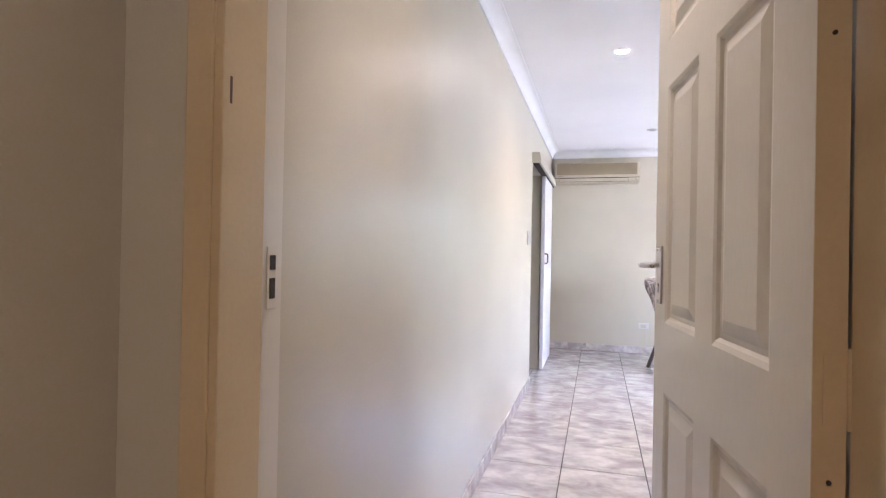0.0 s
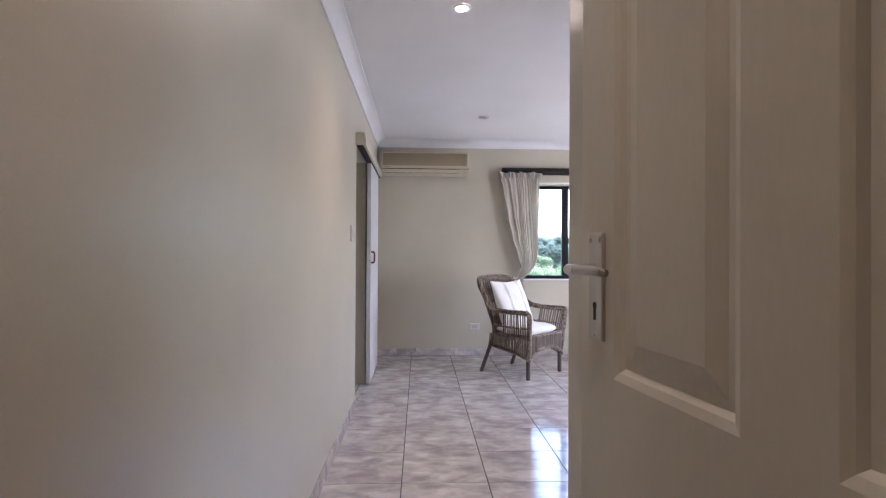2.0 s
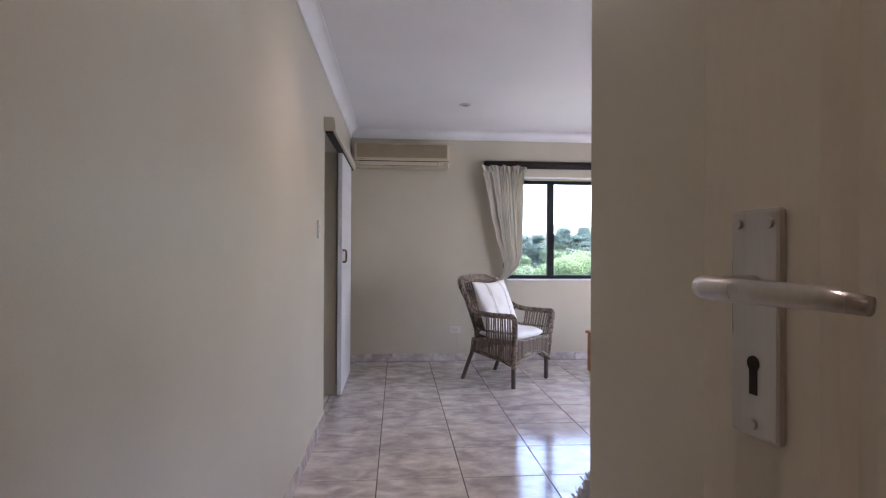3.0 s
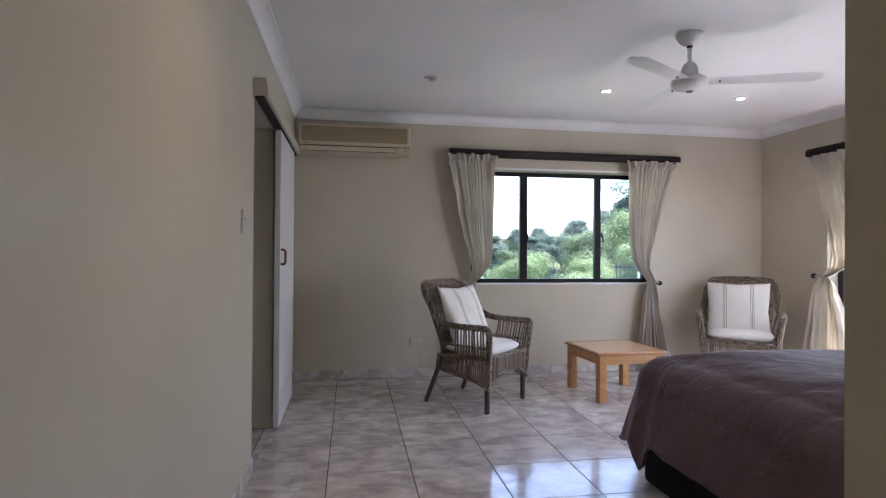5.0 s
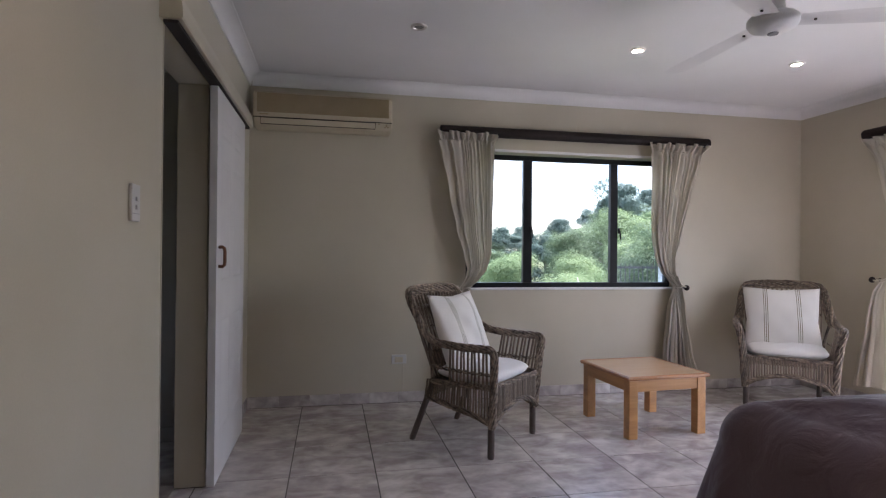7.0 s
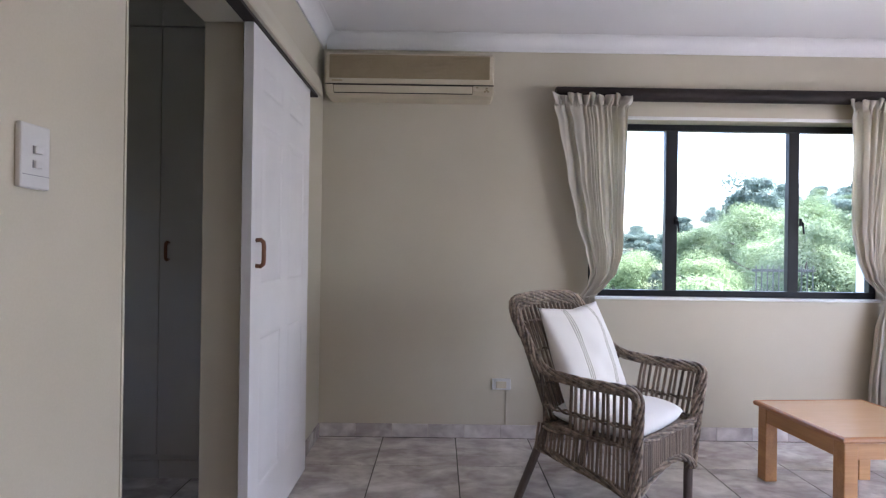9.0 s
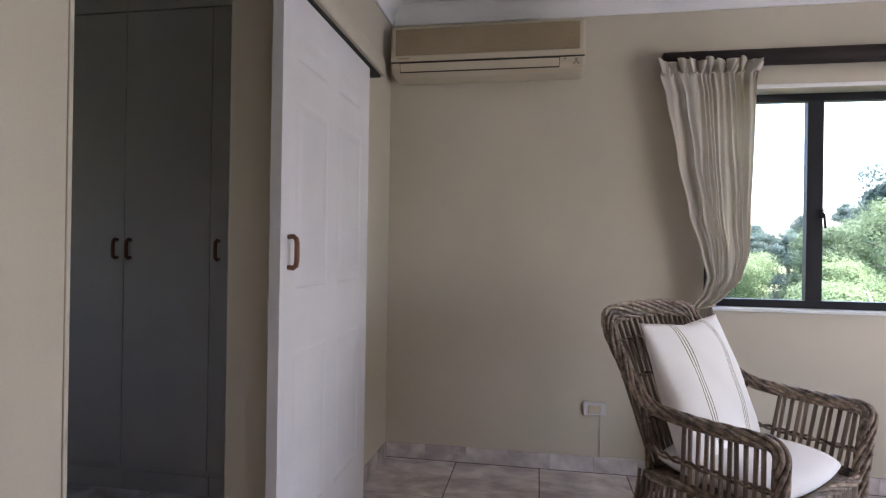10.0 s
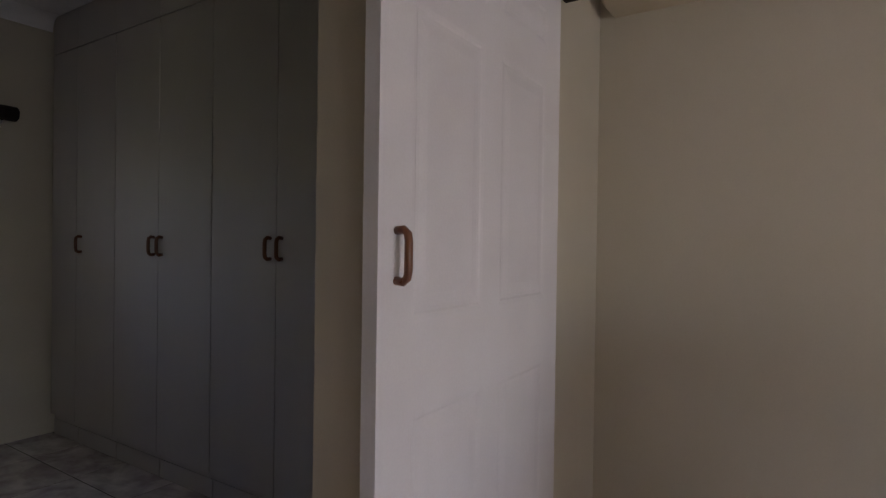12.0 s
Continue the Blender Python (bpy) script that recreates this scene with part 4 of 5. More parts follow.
def cushion_mesh(w, d, h, power, corner, wave, seed, soft_corner=0.0):
    """A filled cushion: two skins that meet in a seam; corner pulls the corners out."""
    rnd = random.Random(seed)
    n = 36
    bm = bmesh.new()
    grids = []
    ph = [rnd.uniform(0, 6.28) for _ in range(5)]
    for s in (1, -1):
        g = []
        for i in range(n + 1):
            row = []
            for j in range(n + 1):
                u, v = 2 * i / n - 1, 2 * j / n - 1
                full = (max(0.0, 1 - abs(u) ** power) * max(0.0, 1 - abs(v) ** power)) ** 0.5
                pinch = 1 - corner * (1 - abs(u * v)) * (abs(u) ** 6 + abs(v) ** 6)
                z = s * h / 2 * full * (1 + wave * math.sin(3 * u + ph[0]) * math.cos(2.6 * v + ph[1])) + wave * 0.03 * math.sin(9 * u + ph[2]) * math.sin(8 * v + ph[3]) * full
                ru, rv = math.sqrt(1 - soft_corner * v * v / 2), math.sqrt(1 - soft_corner * u * u / 2)
                row.append(bm.verts.new((w / 2 * u * pinch * ru, d / 2 * v * pinch * rv, z)))
            g.append(row)
        for i in range(n):
            for j in range(n):
                bm.faces.new((g[i][j], g[i + 1][j], g[i + 1][j + 1], g[i][j + 1]))
        grids.append(g)
    bmesh.ops.remove_doubles(bm, verts=bm.verts, dist=1e-4)
    return bm


def seat_cushion(m, seed):
    bm = cushion_mesh(0.545, 0.45, 0.105, 4, 0.0, 0.10, seed, 0.45)
    ob = part("seat_cushion", bm, CUSH, None, smooth=True, m=m)
    return tagged(ob, "cream cotton seat cushion on a wicker armchair", "cushion", "seat cushions")


def scatter_cushion(m, seed, label):
    bm = cushion_mesh(0.549, 0.565, 0.15, 2.2, 0.10, 0.12, seed)
    ob = part("scatter_cushion", bm, PILLOW, None, smooth=True, m=m)
    return tagged(ob, label, "cushion", "striped scatter cushions")


CH1 = pose(0.915, 6.285, 0, 0, 0, 45)
CH2 = pose(3.51, 6.605, 0, 0, 0, -38)
chair = wicker_chair(CH1, "grey-brown wicker armchair with dark wooden legs beside the window")
chair2 = copy_thing(chair, CH2)
tagged(chair2, "grey-brown wicker armchair with dark wooden legs near the balcony door")
for m, sd in ((CH1, 1), (CH2, 2)):
    seat_cushion(m @ pose(0, -0.06, 0.444), sd)
    scatter_cushion(m @ pose(-0.019, 0.089, 0.652, 69, 0, 2.5), sd + 20, "cream scatter cushion with thin olive stripes leaning on the chair back")

# ---------------------------------------------------------------- coffee table
table = thing("coffee_table", pose(2.125, 6.362, 0, 0, 0, 4), "low square honey-coloured pine coffee table", "table")
bm = bmesh.new()
box(bm, -0.292, 0.292, -0.292, 0.292, 0.384, 0.400, 0.004)
part("tabletop", bm, PINETOP, table)
for a in range(4):
    m = pose(0, 0, 0, 0, 0, 90 * a)
    bm = bmesh.new()
    prof = [(-0.293, 0.374), (-0.303, 0.378), (-0.306, 0.386), (-0.304, 0.396), (-0.297, 0.4015), (-0.2905, 0.4015), (-0.2905, 0.374)]
    rows = [[bm.verts.new((s * -y, y, z)) for y, z in prof] for s in (-1, 1)]
    k7 = len(prof)
    for k in range(k7):
        bm.faces.new((rows[0][k], rows[0][(k + 1) % k7], rows[1][(k + 1) % k7], rows[1][k]))
    for r in rows:
        bm.faces.new(r)
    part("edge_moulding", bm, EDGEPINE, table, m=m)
    bm = bmesh.new()
    box(bm, -0.225, 0.225, -0.282, -0.262, 0.300, 0.374, 0.002)
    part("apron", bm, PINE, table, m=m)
    bm = bmesh.new()
    box(bm, -0.288, -0.224, -0.288, -0.224, 0.0, 0.374, 0.004)
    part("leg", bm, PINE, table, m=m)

# ---------------------------------------------------------------- bed
bed = thing("bed", pose(0, 0, 0), "double bed with a black base", "bed")
bm = bmesh.new()
box(bm, 1.43, 3.14, 2.62, 4.61, 0.004, 0.34, 0.02)
part("base", bm, BASEC, bed, "black cloth covered bed base")
bm = bmesh.new()
box(bm, 1.43, 3.14, 2.64, 4.62, 0.34, 0.585, 0.05)
part("mattress", bm, CUSH, bed)
bm = bmesh.new()
X0, X1, Y0, Y1 = 1.37, 3.20, 2.62, 4.69
ring = []
NC = 16
for cx, cy, a0 in ((X1 - 0.16, Y1 - 0.16, 0), (X0 + 0.16, Y1 - 0.16, 90), (X0 + 0.16, Y0 + 0.16, 180), (X1 - 0.16, Y0 + 0.16, 270)):
    for k in range(NC + 1):
        a = radians(a0 + 90 * k / NC)
        ring.append((cx, cy, math.cos(a), math.sin(a), abs(math.sin(2 * a))))
full = []
for (p, q) in zip(ring, ring[1:] + ring[:1]):
    full.append(p)
    gap = math.hypot(q[0] + 0.16 * q[2] - p[0] - 0.16 * p[2], q[1] + 0.16 * q[3] - p[1] - 0.16 * p[3])
    steps = int(gap / 0.035)
    for k in range(1, steps):
        t = k / steps
        full.append(tuple(a + (b - a) * t for a, b in zip(p, q)))
rows = []
TOPZ = 0.658
for lvl in range(30):
    row = []
    for i, (cx, cy, nx, ny, cor) in enumerate(full):
        s = 0.31 * i
        if lvl < 12:
            a = radians(90 * lvl / 11)
            off, z = 0.16 - 0.15 * (1 - math.sin(a)), TOPZ - 0.15 * (1 - math.cos(a))
        else:
            d = (lvl - 11) / 18
            off = 0.16 + d * (0.055 + 0.042 * cor ** 2) + d * 0.020 * math.sin(0.55 * s + 1.2 * math.sin(0.13 * s))
            tail = math.exp(-(((cx + nx * 0.16 - X0) / 0.08) ** 2 + ((cy + ny * 0.16 - (Y1 - 0.235)) / 0.065) ** 2))
            z = TOPZ - 0.15 - d * (0.245 + 0.075 * cor + 0.15 * tail + 0.012 * math.sin(0.21 * s))
            corner = math.exp(-(((cx - X0) / 0.45) ** 2 + ((cy - Y1) / 0.55) ** 2))
            off += d * corner * (0.020 * math.sin(1.9 * s + 0.8 * d) - 0.045 * tail)
        bump = 0.006 * noise.noise(Vector(((cx + nx * off) * 3, (cy + ny * off) * 3, 4))) + 0.007 * noise.noise(Vector(((cx + nx * off) * 9, (cy + ny * off) * 9, z * 5)))
        row.append(bm.verts.new((cx + nx * off, cy + ny * off, z + bump)))
    rows.append(row)
for p, q in zip(rows, rows[1:]):
    for i in range(len(full)):
        j = (i + 1) % len(full)
        bm.faces.new((p[i], p[j], q[j], q[i]))
HEM = [v.co.copy() for v in rows[-1]] + [rows[-1][0].co.copy()]
# the top: rings that shrink to the middle
mid = Vector(((X0 + X1) / 2, (Y0 + Y1) / 2, 0))
prev = rows[0]
for k in range(1, 26):
    f = 1 - k / 26
    row = []
    for v in rows[0]:
        x, y = mid.x + (v.co.x - mid.x) * f, mid.y + (v.co.y - mid.y) * f
        z = TOPZ + 0.045 * (1 - f ** 8) + 0.03 * (1 - f * f) + 0.018 * noise.noise(Vector((x * 2.2, y * 2.2, 1))) * min(1, 3 * (1 - f)) + 0.007 * noise.noise(Vector((x * 9, y * 5, 7))) + 0.006 * math.exp(-((x - X0) ** 2 + (y - Y1) ** 2) / 0.25) * math.sin(38 * (x + 0.7 * y) + 4 * noise.noise(Vector((x * 4, y * 4, 2))))
        row.append(bm.verts.new((x, y, z)))
    for i in range(len(full)):
        j = (i + 1) % len(full)
        bm.faces.new((prev[i], prev[j], row[j], row[i]))
    prev = row
bm.faces.new(prev)
tagged(part("duvet", bm, DUVET, None, smooth=True), "mauve-brown cotton duvet draped over the bed", "duvet")
hem_bm = bmesh.new()
tube(hem_bm, [tuple(c) for c in HEM], 0.007, 6, False)
part("hem", hem_bm, DUVET, bpy.data.objects["duvet"], "stitched hem", smooth=True)
cv = bpy.data.objects["duvet"].modifiers.new("thickness", "SOLIDIFY")
cv.thickness = 0.012

# sheepskin on the floor beside the bed
bm = bmesh.new()
rnd = random.Random(4)
for _ in range(5200):
    a, r = rnd.uniform(0, 2 * math.pi), math.sqrt(rnd.random())
    wob = 1 + 0.08 * math.sin(5 * a) + 0.05 * math.sin(9 * a + 1)
    x, y = 1.00 + 0.24 * r * wob * math.cos(a), 3.52 + 0.50 * r * wob * math.sin(a)
    t = Vector((rnd.uniform(-1, 1), rnd.uniform(-1, 1), rnd.uniform(0.8, 1.6))).normalized() * rnd.uniform(0.02, 0.045)
    o = t.orthogonal().normalized() * 0.005
    b = Vector((x, y, 0.004))
    bm.faces.new([bm.verts.new(b - o), bm.verts.new(b + o), bm.verts.new(b + t + o * 0.6), bm.verts.new(b + t - o * 0.6)])
lathe(bm, [(0.02, 0.001), (0.02, 0.006)], 8, (1.00, 3.52))
tagged(part("fleece_rug", bm, FLEECE), "fluffy white fleece rug beside the bed", "rug")

# ---------------------------------------------------------------- air conditioner
ac = thing("air_conditioner", pose(-0.56, YN, 2.045), "aged cream wall-mounted split air conditioner", "air conditioner")
AW, AH = 1.0, 0.285
prof = [(0, 0.036), (-0.115, 0.036), (-0.165, 0.046), (-0.190, 0.066), (-0.198, 0.10), (-0.198, 0.265), (-0.185, 0.283), (-0.16, AH), (0, AH)]
bm = bmesh.new()
rows = [[bm.verts.new((x, y, z)) for y, z in prof] for x in (0.012, AW - 0.012)]
caps = [[bm.verts.new((x, y * 0.94 if y else y, 0.012 + z * 0.93)) for y, z in prof] for x in (0.0, AW)]
order = [caps[0], rows[0], rows[1], caps[1]]
for a, b in zip(order, order[1:]):
    for k in range(len(prof)):
        bm.faces.new((a[k], a[(k + 1) % len(prof)], b[(k + 1) % len(prof)], b[k]))
bm.faces.new(caps[0])
bm.faces.new(caps[1])
part("body", bm, ACBODY, ac)
bm = bmesh.new()
box(bm, 0.028, AW - 0.028, -0.2025, -0.1975, 0.130, 0.268, 0.002)
grille = part("grille", bm, ACGRILLE, ac, "tan ribbed intake grille")
for k in range(15):
    bm = bmesh.new()
    z = 0.135 + 0.0088 * k
    box(bm, 0.032, AW - 0.032, -0.2055, -0.2026, z, z + 0.0045)
    part("slat", bm, ACGRILLE, grille)
bm = bmesh.new()
box(bm, 0.004, AW - 0.004, -0.2035, -0.1975, 0.092, 0.097)
part("seam", bm, DARKGAP, ac)
bm = bmesh.new()
box(bm, 0.006, AW - 0.006, -0.2060, -0.1976, 0.0985, 0.128, 0.003)
part("band", bm, ACBODY, ac)
bm = bmesh.new()
for q in (((0.055, -0.184, 0.052), (0.870, -0.184, 0.052), (0.870, -0.2015, 0.088), (0.055, -0.2015, 0.088)), ((0.055, -0.165, 0.052), (0.870, -0.165, 0.052), (0.870, -0.18, 0.088), (0.055, -0.18, 0.088))):
    bm.faces.new([bm.verts.new(c) for c in q])
bmesh.ops.bridge_loops(bm, edges=bm.edges[:])
part("flap", bm, ACBODY, ac, "closed cream outlet flap")
for z, y in ((0.0495, -0.1835), (0.0900, -0.2005)):
    bm = bmesh.new()
    box(bm, 0.052, 0.873, y - 0.002, y + 0.012, z - 0.0012, z + 0.0012)
    part("flap_gap", bm, DARKGAP, ac)
for x in (0.052, 0.873):
    bm = bmesh.new()
    tube(bm, [(x, -0.1845, 0.050), (x, -0.2015, 0.090)], 0.0013, 6)
    part("flap_gap", bm, DARKGAP, ac)
bm = bmesh.new()
box(bm, 0.045, 0.105, -0.2078, -0.2058, 0.110, 0.117)
part("badge", bm, ACGRILLE, ac)
for k, (x, z) in enumerate(((0.955, 0.080), (0.955, 0.070), (0.945, 0.062), (0.965, 0.062), (0.90, 0.084))):
    bm = bmesh.new()
    yy = -0.199 + (0.1 - z) * 0.22
    box(bm, x - 0.006, x + 0.006, yy - 0.006, yy + 0.006, z - 0.003, z + 0.003)
    part("button", bm, ACGRILLE, ac)

# ---------------------------------------------------------------- ceiling fan
fan = thing("ceiling_fan", pose(1.90, 4.94, CEIL_Z), "white three-blade ceiling fan at rest", "ceiling fan")
bm = bmesh.new()
lathe(bm, [(0.078, -0.001), (0.078, -0.008), (0.068, -0.030), (0.045, -0.058), (0.024, -0.068), (0.015, -0.070)], 28)
part("canopy", bm, FANP, fan, smooth=True)
bm = bmesh.new()
lathe(bm, [(0.0125, -0.068), (0.0125, -0.20)], 14)
part("rod", bm, FANP, fan, smooth=True)
bm = bmesh.new()
lathe(bm, [(0.0145, -0.066), (0.0165, -0.070), (0.0165, -0.078), (0.0145, -0.082)], 16)
part("collar", bm, DARKGAP, fan)
bm = bmesh.new()
lathe(bm, [(0.016, -0.165), (0.036, -0.180), (0.046, -0.205), (0.050, -0.240), (0.050, -0.262)], 24)
part("coupling_cover", bm, FANP, fan, smooth=True)
bm = bmesh.new()
lathe(bm, [(0.05, -0.256), (0.092, -0.266), (0.104, -0.279), (0.104, -0.299), (0.093, -0.317), (0.055, -0.334), (0.03, -0.340), (0.012, -0.341)], 36)
part("motor", bm, FANP, fan, smooth=True)
bm = bmesh.new()
lathe(bm, [(0.022, -0.339), (0.022, -0.345), (0.012, -0.348)], 16)
part("badge", bm, LAMPOFF, fan)
for ang in (-26, 94, 214):
    m = pose(0, 0, -0.288, 0, 0, ang) @ pose(0, 0, 0, -5.5, 0, 0)
    bm = bmesh.new()
    rows = []
    for k in range(19):
        u = k / 18
        x = 0.10 + 0.595 * u
        half = (0.052 + 0.018 * math.sin(math.pi * min(1, u * 1.2) * 0.5)) * (1 if u < 0.93 else max(0.25, math.sqrt(max(0, 1 - ((u - 0.93) / 0.075) ** 2))))
        rows.append([bm.verts.new((x, half * s, 0.006 * (1 - s * s) + z - 0.02 * u)) for s, z in ((-1, 0), (-0.4, 0), (0.4, 0), (1, 0), (0.4, -0.004), (-0.4, -0.004))])
    for a, b in zip(rows, rows[1:]):
        for k in range(6):
            bm.faces.new((a[k], a[(k + 1) % 6], b[(k + 1) % 6], b[k]))
    bm.faces.new(rows[0])
    bm.faces.new(rows[-1])
    blade = part("blade", bm, FANP, fan, m=m)
    bm = bmesh.new()
    tube(bm, [(0.165, 0.0, -0.008), (0.165, 0.0, -0.002)], 0.006, 10)
    part("bolt", bm, DARKGAP, blade)

# ---------------------------------------------------------------- downlights


def downlight(x, y, lit, label):
    d = thing("downlight", pose(x, y, CEIL_Z), label, "downlight", "recessed downlights")
    bm = bmesh.new()
    lathe(bm, [(0.050, -0.0005), (0.050, -0.006), (0.040, -0.012), (0.033, -0.010), (0.030, -0.002)], 28, cap=False)
    part("ring", bm, FANP if lit else CHROME, d, smooth=True)
    bm = bmesh.new()
    lathe(bm, [(0.030, -0.0035), (0.020, -0.006), (0.008, -0.008)], 24)
    part("lamp", bm, LAMPGLOW if lit else LAMPOFF, d, smooth=True)


downlight(0.10, 3.64, True, "lit recessed downlight in the white ceiling")
downlight(0.49, 6.04, False, "unlit recessed chrome downlight in the ceiling")
downlight(1.93, 6.11, True, "lit recessed downlight in the white ceiling")
downlight(3.13, 6.11, True, "lit recessed downlight in the white ceiling")
downlight(-0.05, 1.24, True, "lit recessed downlight in the passage ceiling")
downlight(0.02, -0.75, True, "lit recessed downlight in the hall ceiling")

# ---------------------------------------------------------------- switch and sockets
sw = thing("light_switch", pose(XW, 4.705, 1.328, 0, 0, 90), "white plastic double light switch plate", "light switch")
bm = bmesh.new()
box(bm, -0.037, 0.037, -0.012, -0.0005, -0.058, 0.058, 0.003)
part("plate", bm, WHITEP, sw)
for z in (0.012, -0.014):
    bm = bmesh.new()
    box(bm, -0.006, 0.012, -0.017, -0.0115, z - 0.007, z + 0.007, 0.002)
    part("rocker", bm, WHITEP, sw)
    bm = bmesh.new()
    box(bm, -0.0085, -0.0065, -0.0135, -0.0118, z - 0.007, z + 0.007)
    part("gap", bm, LAMPOFF, sw)
bm = bmesh.new()
box(bm, -0.033, 0.033, -0.0128, -0.0118, -0.0345, -0.0335)
part("seam", bm, LAMPOFF, sw)

so = thing("wall_socket", pose(0.528, YN, 0.338), "white plastic wall socket with surface trunking below", "socket")
bm = bmesh.new()
box(bm, -0.058, 0.058, -0.012, -0.0005, -0.035, 0.035, 0.003)
part("plate", bm, WHITEP, so)
bm = bmesh.new()
box(bm, -0.034, 0.030, -0.016, -0.0115, -0.024, 0.018, 0.003)
part("insert", bm, ACBODY, so, "yellowed socket insert")
bm = bmesh.new()
box(bm, 0.028, 0.036, -0.006, -0.0005, -0.262, -0.0355, 0.001)
part("trunking", bm, WALL, so, "painted trunking")

# ---------------------------------------------------------------- outdoors


def lift(s):
    """Slope of the hillside's crest by direction."""
    pts = ((-9, 0.0), (0.0, 0.0), (0.20, 0.0), (0.30, 0.012), (0.40, 0.032), (0.48, 0.070), (0.60, 0.092), (1.2, 0.10), (9, 0.08))
    for (a, u), (b, v) in zip(pts, pts[1:]):
        if a <= s <= b:
            return u + (v - u) * (s - a) / (b - a)
    return 0.05


def ground_z(x, y):
    d = y - 3.0
    if x > 6:
        d = max(d, (x - 4) * 0.7)
    if d < 4:
        return -3.4
    t = min(1, (d - 4) / 8)
    far = max(0.0, 1 - max(0, d - 70) / 200)
    u = min(1, max(0, (d - 40) / 16))
    rise = (2.5 * u * u * (3 - 2 * u) + 0.045 * max(0, min(d, 70) - 56)) * far if x < 60 else 0.0
    return -3.4 + rise + t * d * lift((x - 0.1) / max(d, 1)) * far + 0.4 * noise.noise(Vector((x * 0.12, y * 0.12, 0))) * t


bm = bmesh.new()
xs = [-2600, -900, -300, -120, -60] + [-40 + 4 * k for k in range(36)] + [130, 200, 400, 1000, 2600]
ys = [-2600, -900, -300, -100, -40, -15, 0] + [4 + 3 * k for k in range(32)] + [120, 170, 300, 700, 1500, 2600]
grid = [[bm.verts.new((x, y, ground_z(x, y))) for y in ys] for x in xs]
for i in range(len(xs) - 1):
    for j in range(len(ys) - 1):
        bm.faces.new((grid[i][j], grid[i + 1][j], grid[i + 1][j + 1], grid[i][j + 1]))
tagged(part("ground", bm, SOIL, smooth=True), "grassy hillside ground beyond the house", "ground", "", "structure")


def crown_mesh(seed, w, h, lumps, leaves, size, mat, narrow=1.0):
    """A crown of many single leaves round uneven lumps, with gaps."""
    rnd = random.Random(seed)
    verts, faces = [], []
    blobs = []
    for k in range(lumps):
        a, r = rnd.uniform(0, 6.283), math.sqrt(rnd.random()) * 0.72
        zz = rnd.uniform(0.12, 0.92)
        taper = 1.15 - 0.75 * zz * narrow
        blobs.append((Vector((r * w / 2 * taper * math.cos(a), r * w / 2 * taper * math.sin(a), h * zz)), rnd.uniform(0.13, 0.27) * w * (24 / lumps) ** 0.4))
    for k in range(leaves):
        c, r = blobs[k % lumps]
        d = Vector((rnd.gauss(0, 1), rnd.gauss(0, 1), rnd.gauss(0.25, 0.9))).normalized()
        p = c + Vector((d.x, d.y, d.z * 0.72)) * r * (0.42 + 0.66 * rnd.random() ** 0.6)
        nrm = (d + Vector((0, 0, 0.35)) + 0.45 * Vector((rnd.uniform(-1, 1), rnd.uniform(-1, 1), rnd.uniform(-1, 1)))).normalized()
        t = nrm.cross(Vector((rnd.uniform(-1, 1), rnd.uniform(-1, 1), rnd.uniform(-1, 1)))).normalized()
        o = nrm.cross(t) * size * rnd.uniform(0.28, 0.5)
        t = t * size * rnd.uniform(0.7, 1.5)
        n0 = len(verts)
        verts += [p - t * 0.5 - o * 0.7, p - t * 0.4 + o * 0.8, p + t * 0.8]
        faces.append((n0, n0 + 1, n0 + 2))
    me = bpy.data.meshes.new("crown")
    me.from_pydata([tuple(v) for v in verts], [], faces)
    me.materials.append(mat)
    return me


def trunk_mesh(seed, h, w):
    rnd = random.Random(seed)
    bm = bmesh.new()
    tube(bm, [(0, 0, -0.6), (0.03 * w, 0.02 * w, 0.25 * h), (-0.02 * w, 0.03 * w, 0.5 * h), (0.02 * w, 0, 0.72 * h)], [0.045 * w, 0.034 * w, 0.026 * w, 0.012 * w], 8)
    for k in range(6):
        a, z = rnd.uniform(0, 6.28), h * rnd.uniform(0.25, 0.6)
        e = Vector((math.cos(a) * w * 0.3, math.sin(a) * w * 0.3, z + h * 0.2))
        tube(bm, [(0, 0, z), tuple(Vector((0, 0, z)).lerp(e, 0.5) + Vector((0, 0, 0.03 * h))), tuple(e)], [0.010 * w, 0.007 * w, 0.003 * w], 6)
    return finish(bm, "trunk", BARK, True)


def tree_kind(seed, w, h, mat, label, leaves=24000, size=0.085, lumps=46, narrow=1.0):
    t = thing("tree", pose(0, -400, -3.4), label, "tree", "trees on the hillside")
    a = new("trunk", trunk_mesh(seed, h, w))
    a.parent = t
    b = new("crown", crown_mesh(seed + 50, w, h, lumps, leaves, size, mat, narrow))
    b.parent = t
    return t


KINDS = {
    "lime": [tree_kind(1, 5.2, 4.6, LEAF_LIME, "bushy lime-green tree on the hillside"), tree_kind(2, 4.4, 4.2, LEAF_LIME, "bushy lime-green tree on the hillside")],
    "mid": [tree_kind(3, 4.6, 4.8, LEAF_MID, "mid-green leafy tree on the hillside"), tree_kind(4, 3.8, 4.2, LEAF_MID, "mid-green leafy tree on the hillside")],
    "dark": [tree_kind(5, 6.2, 6.2, LEAF_DARK, "dark blue-green tree on the hillside", 14000, 0.16, 28), tree_kind(6, 5.0, 5.6, LEAF_DARK, "dark blue-green tree on the hillside", 14000, 0.16, 28)],
    "dry": [tree_kind(7, 3.4, 3.2, LEAF_DRY, "dry olive shrub with sparse leaves on the hillside", 4500, 0.06, 20)],
}
used = set()


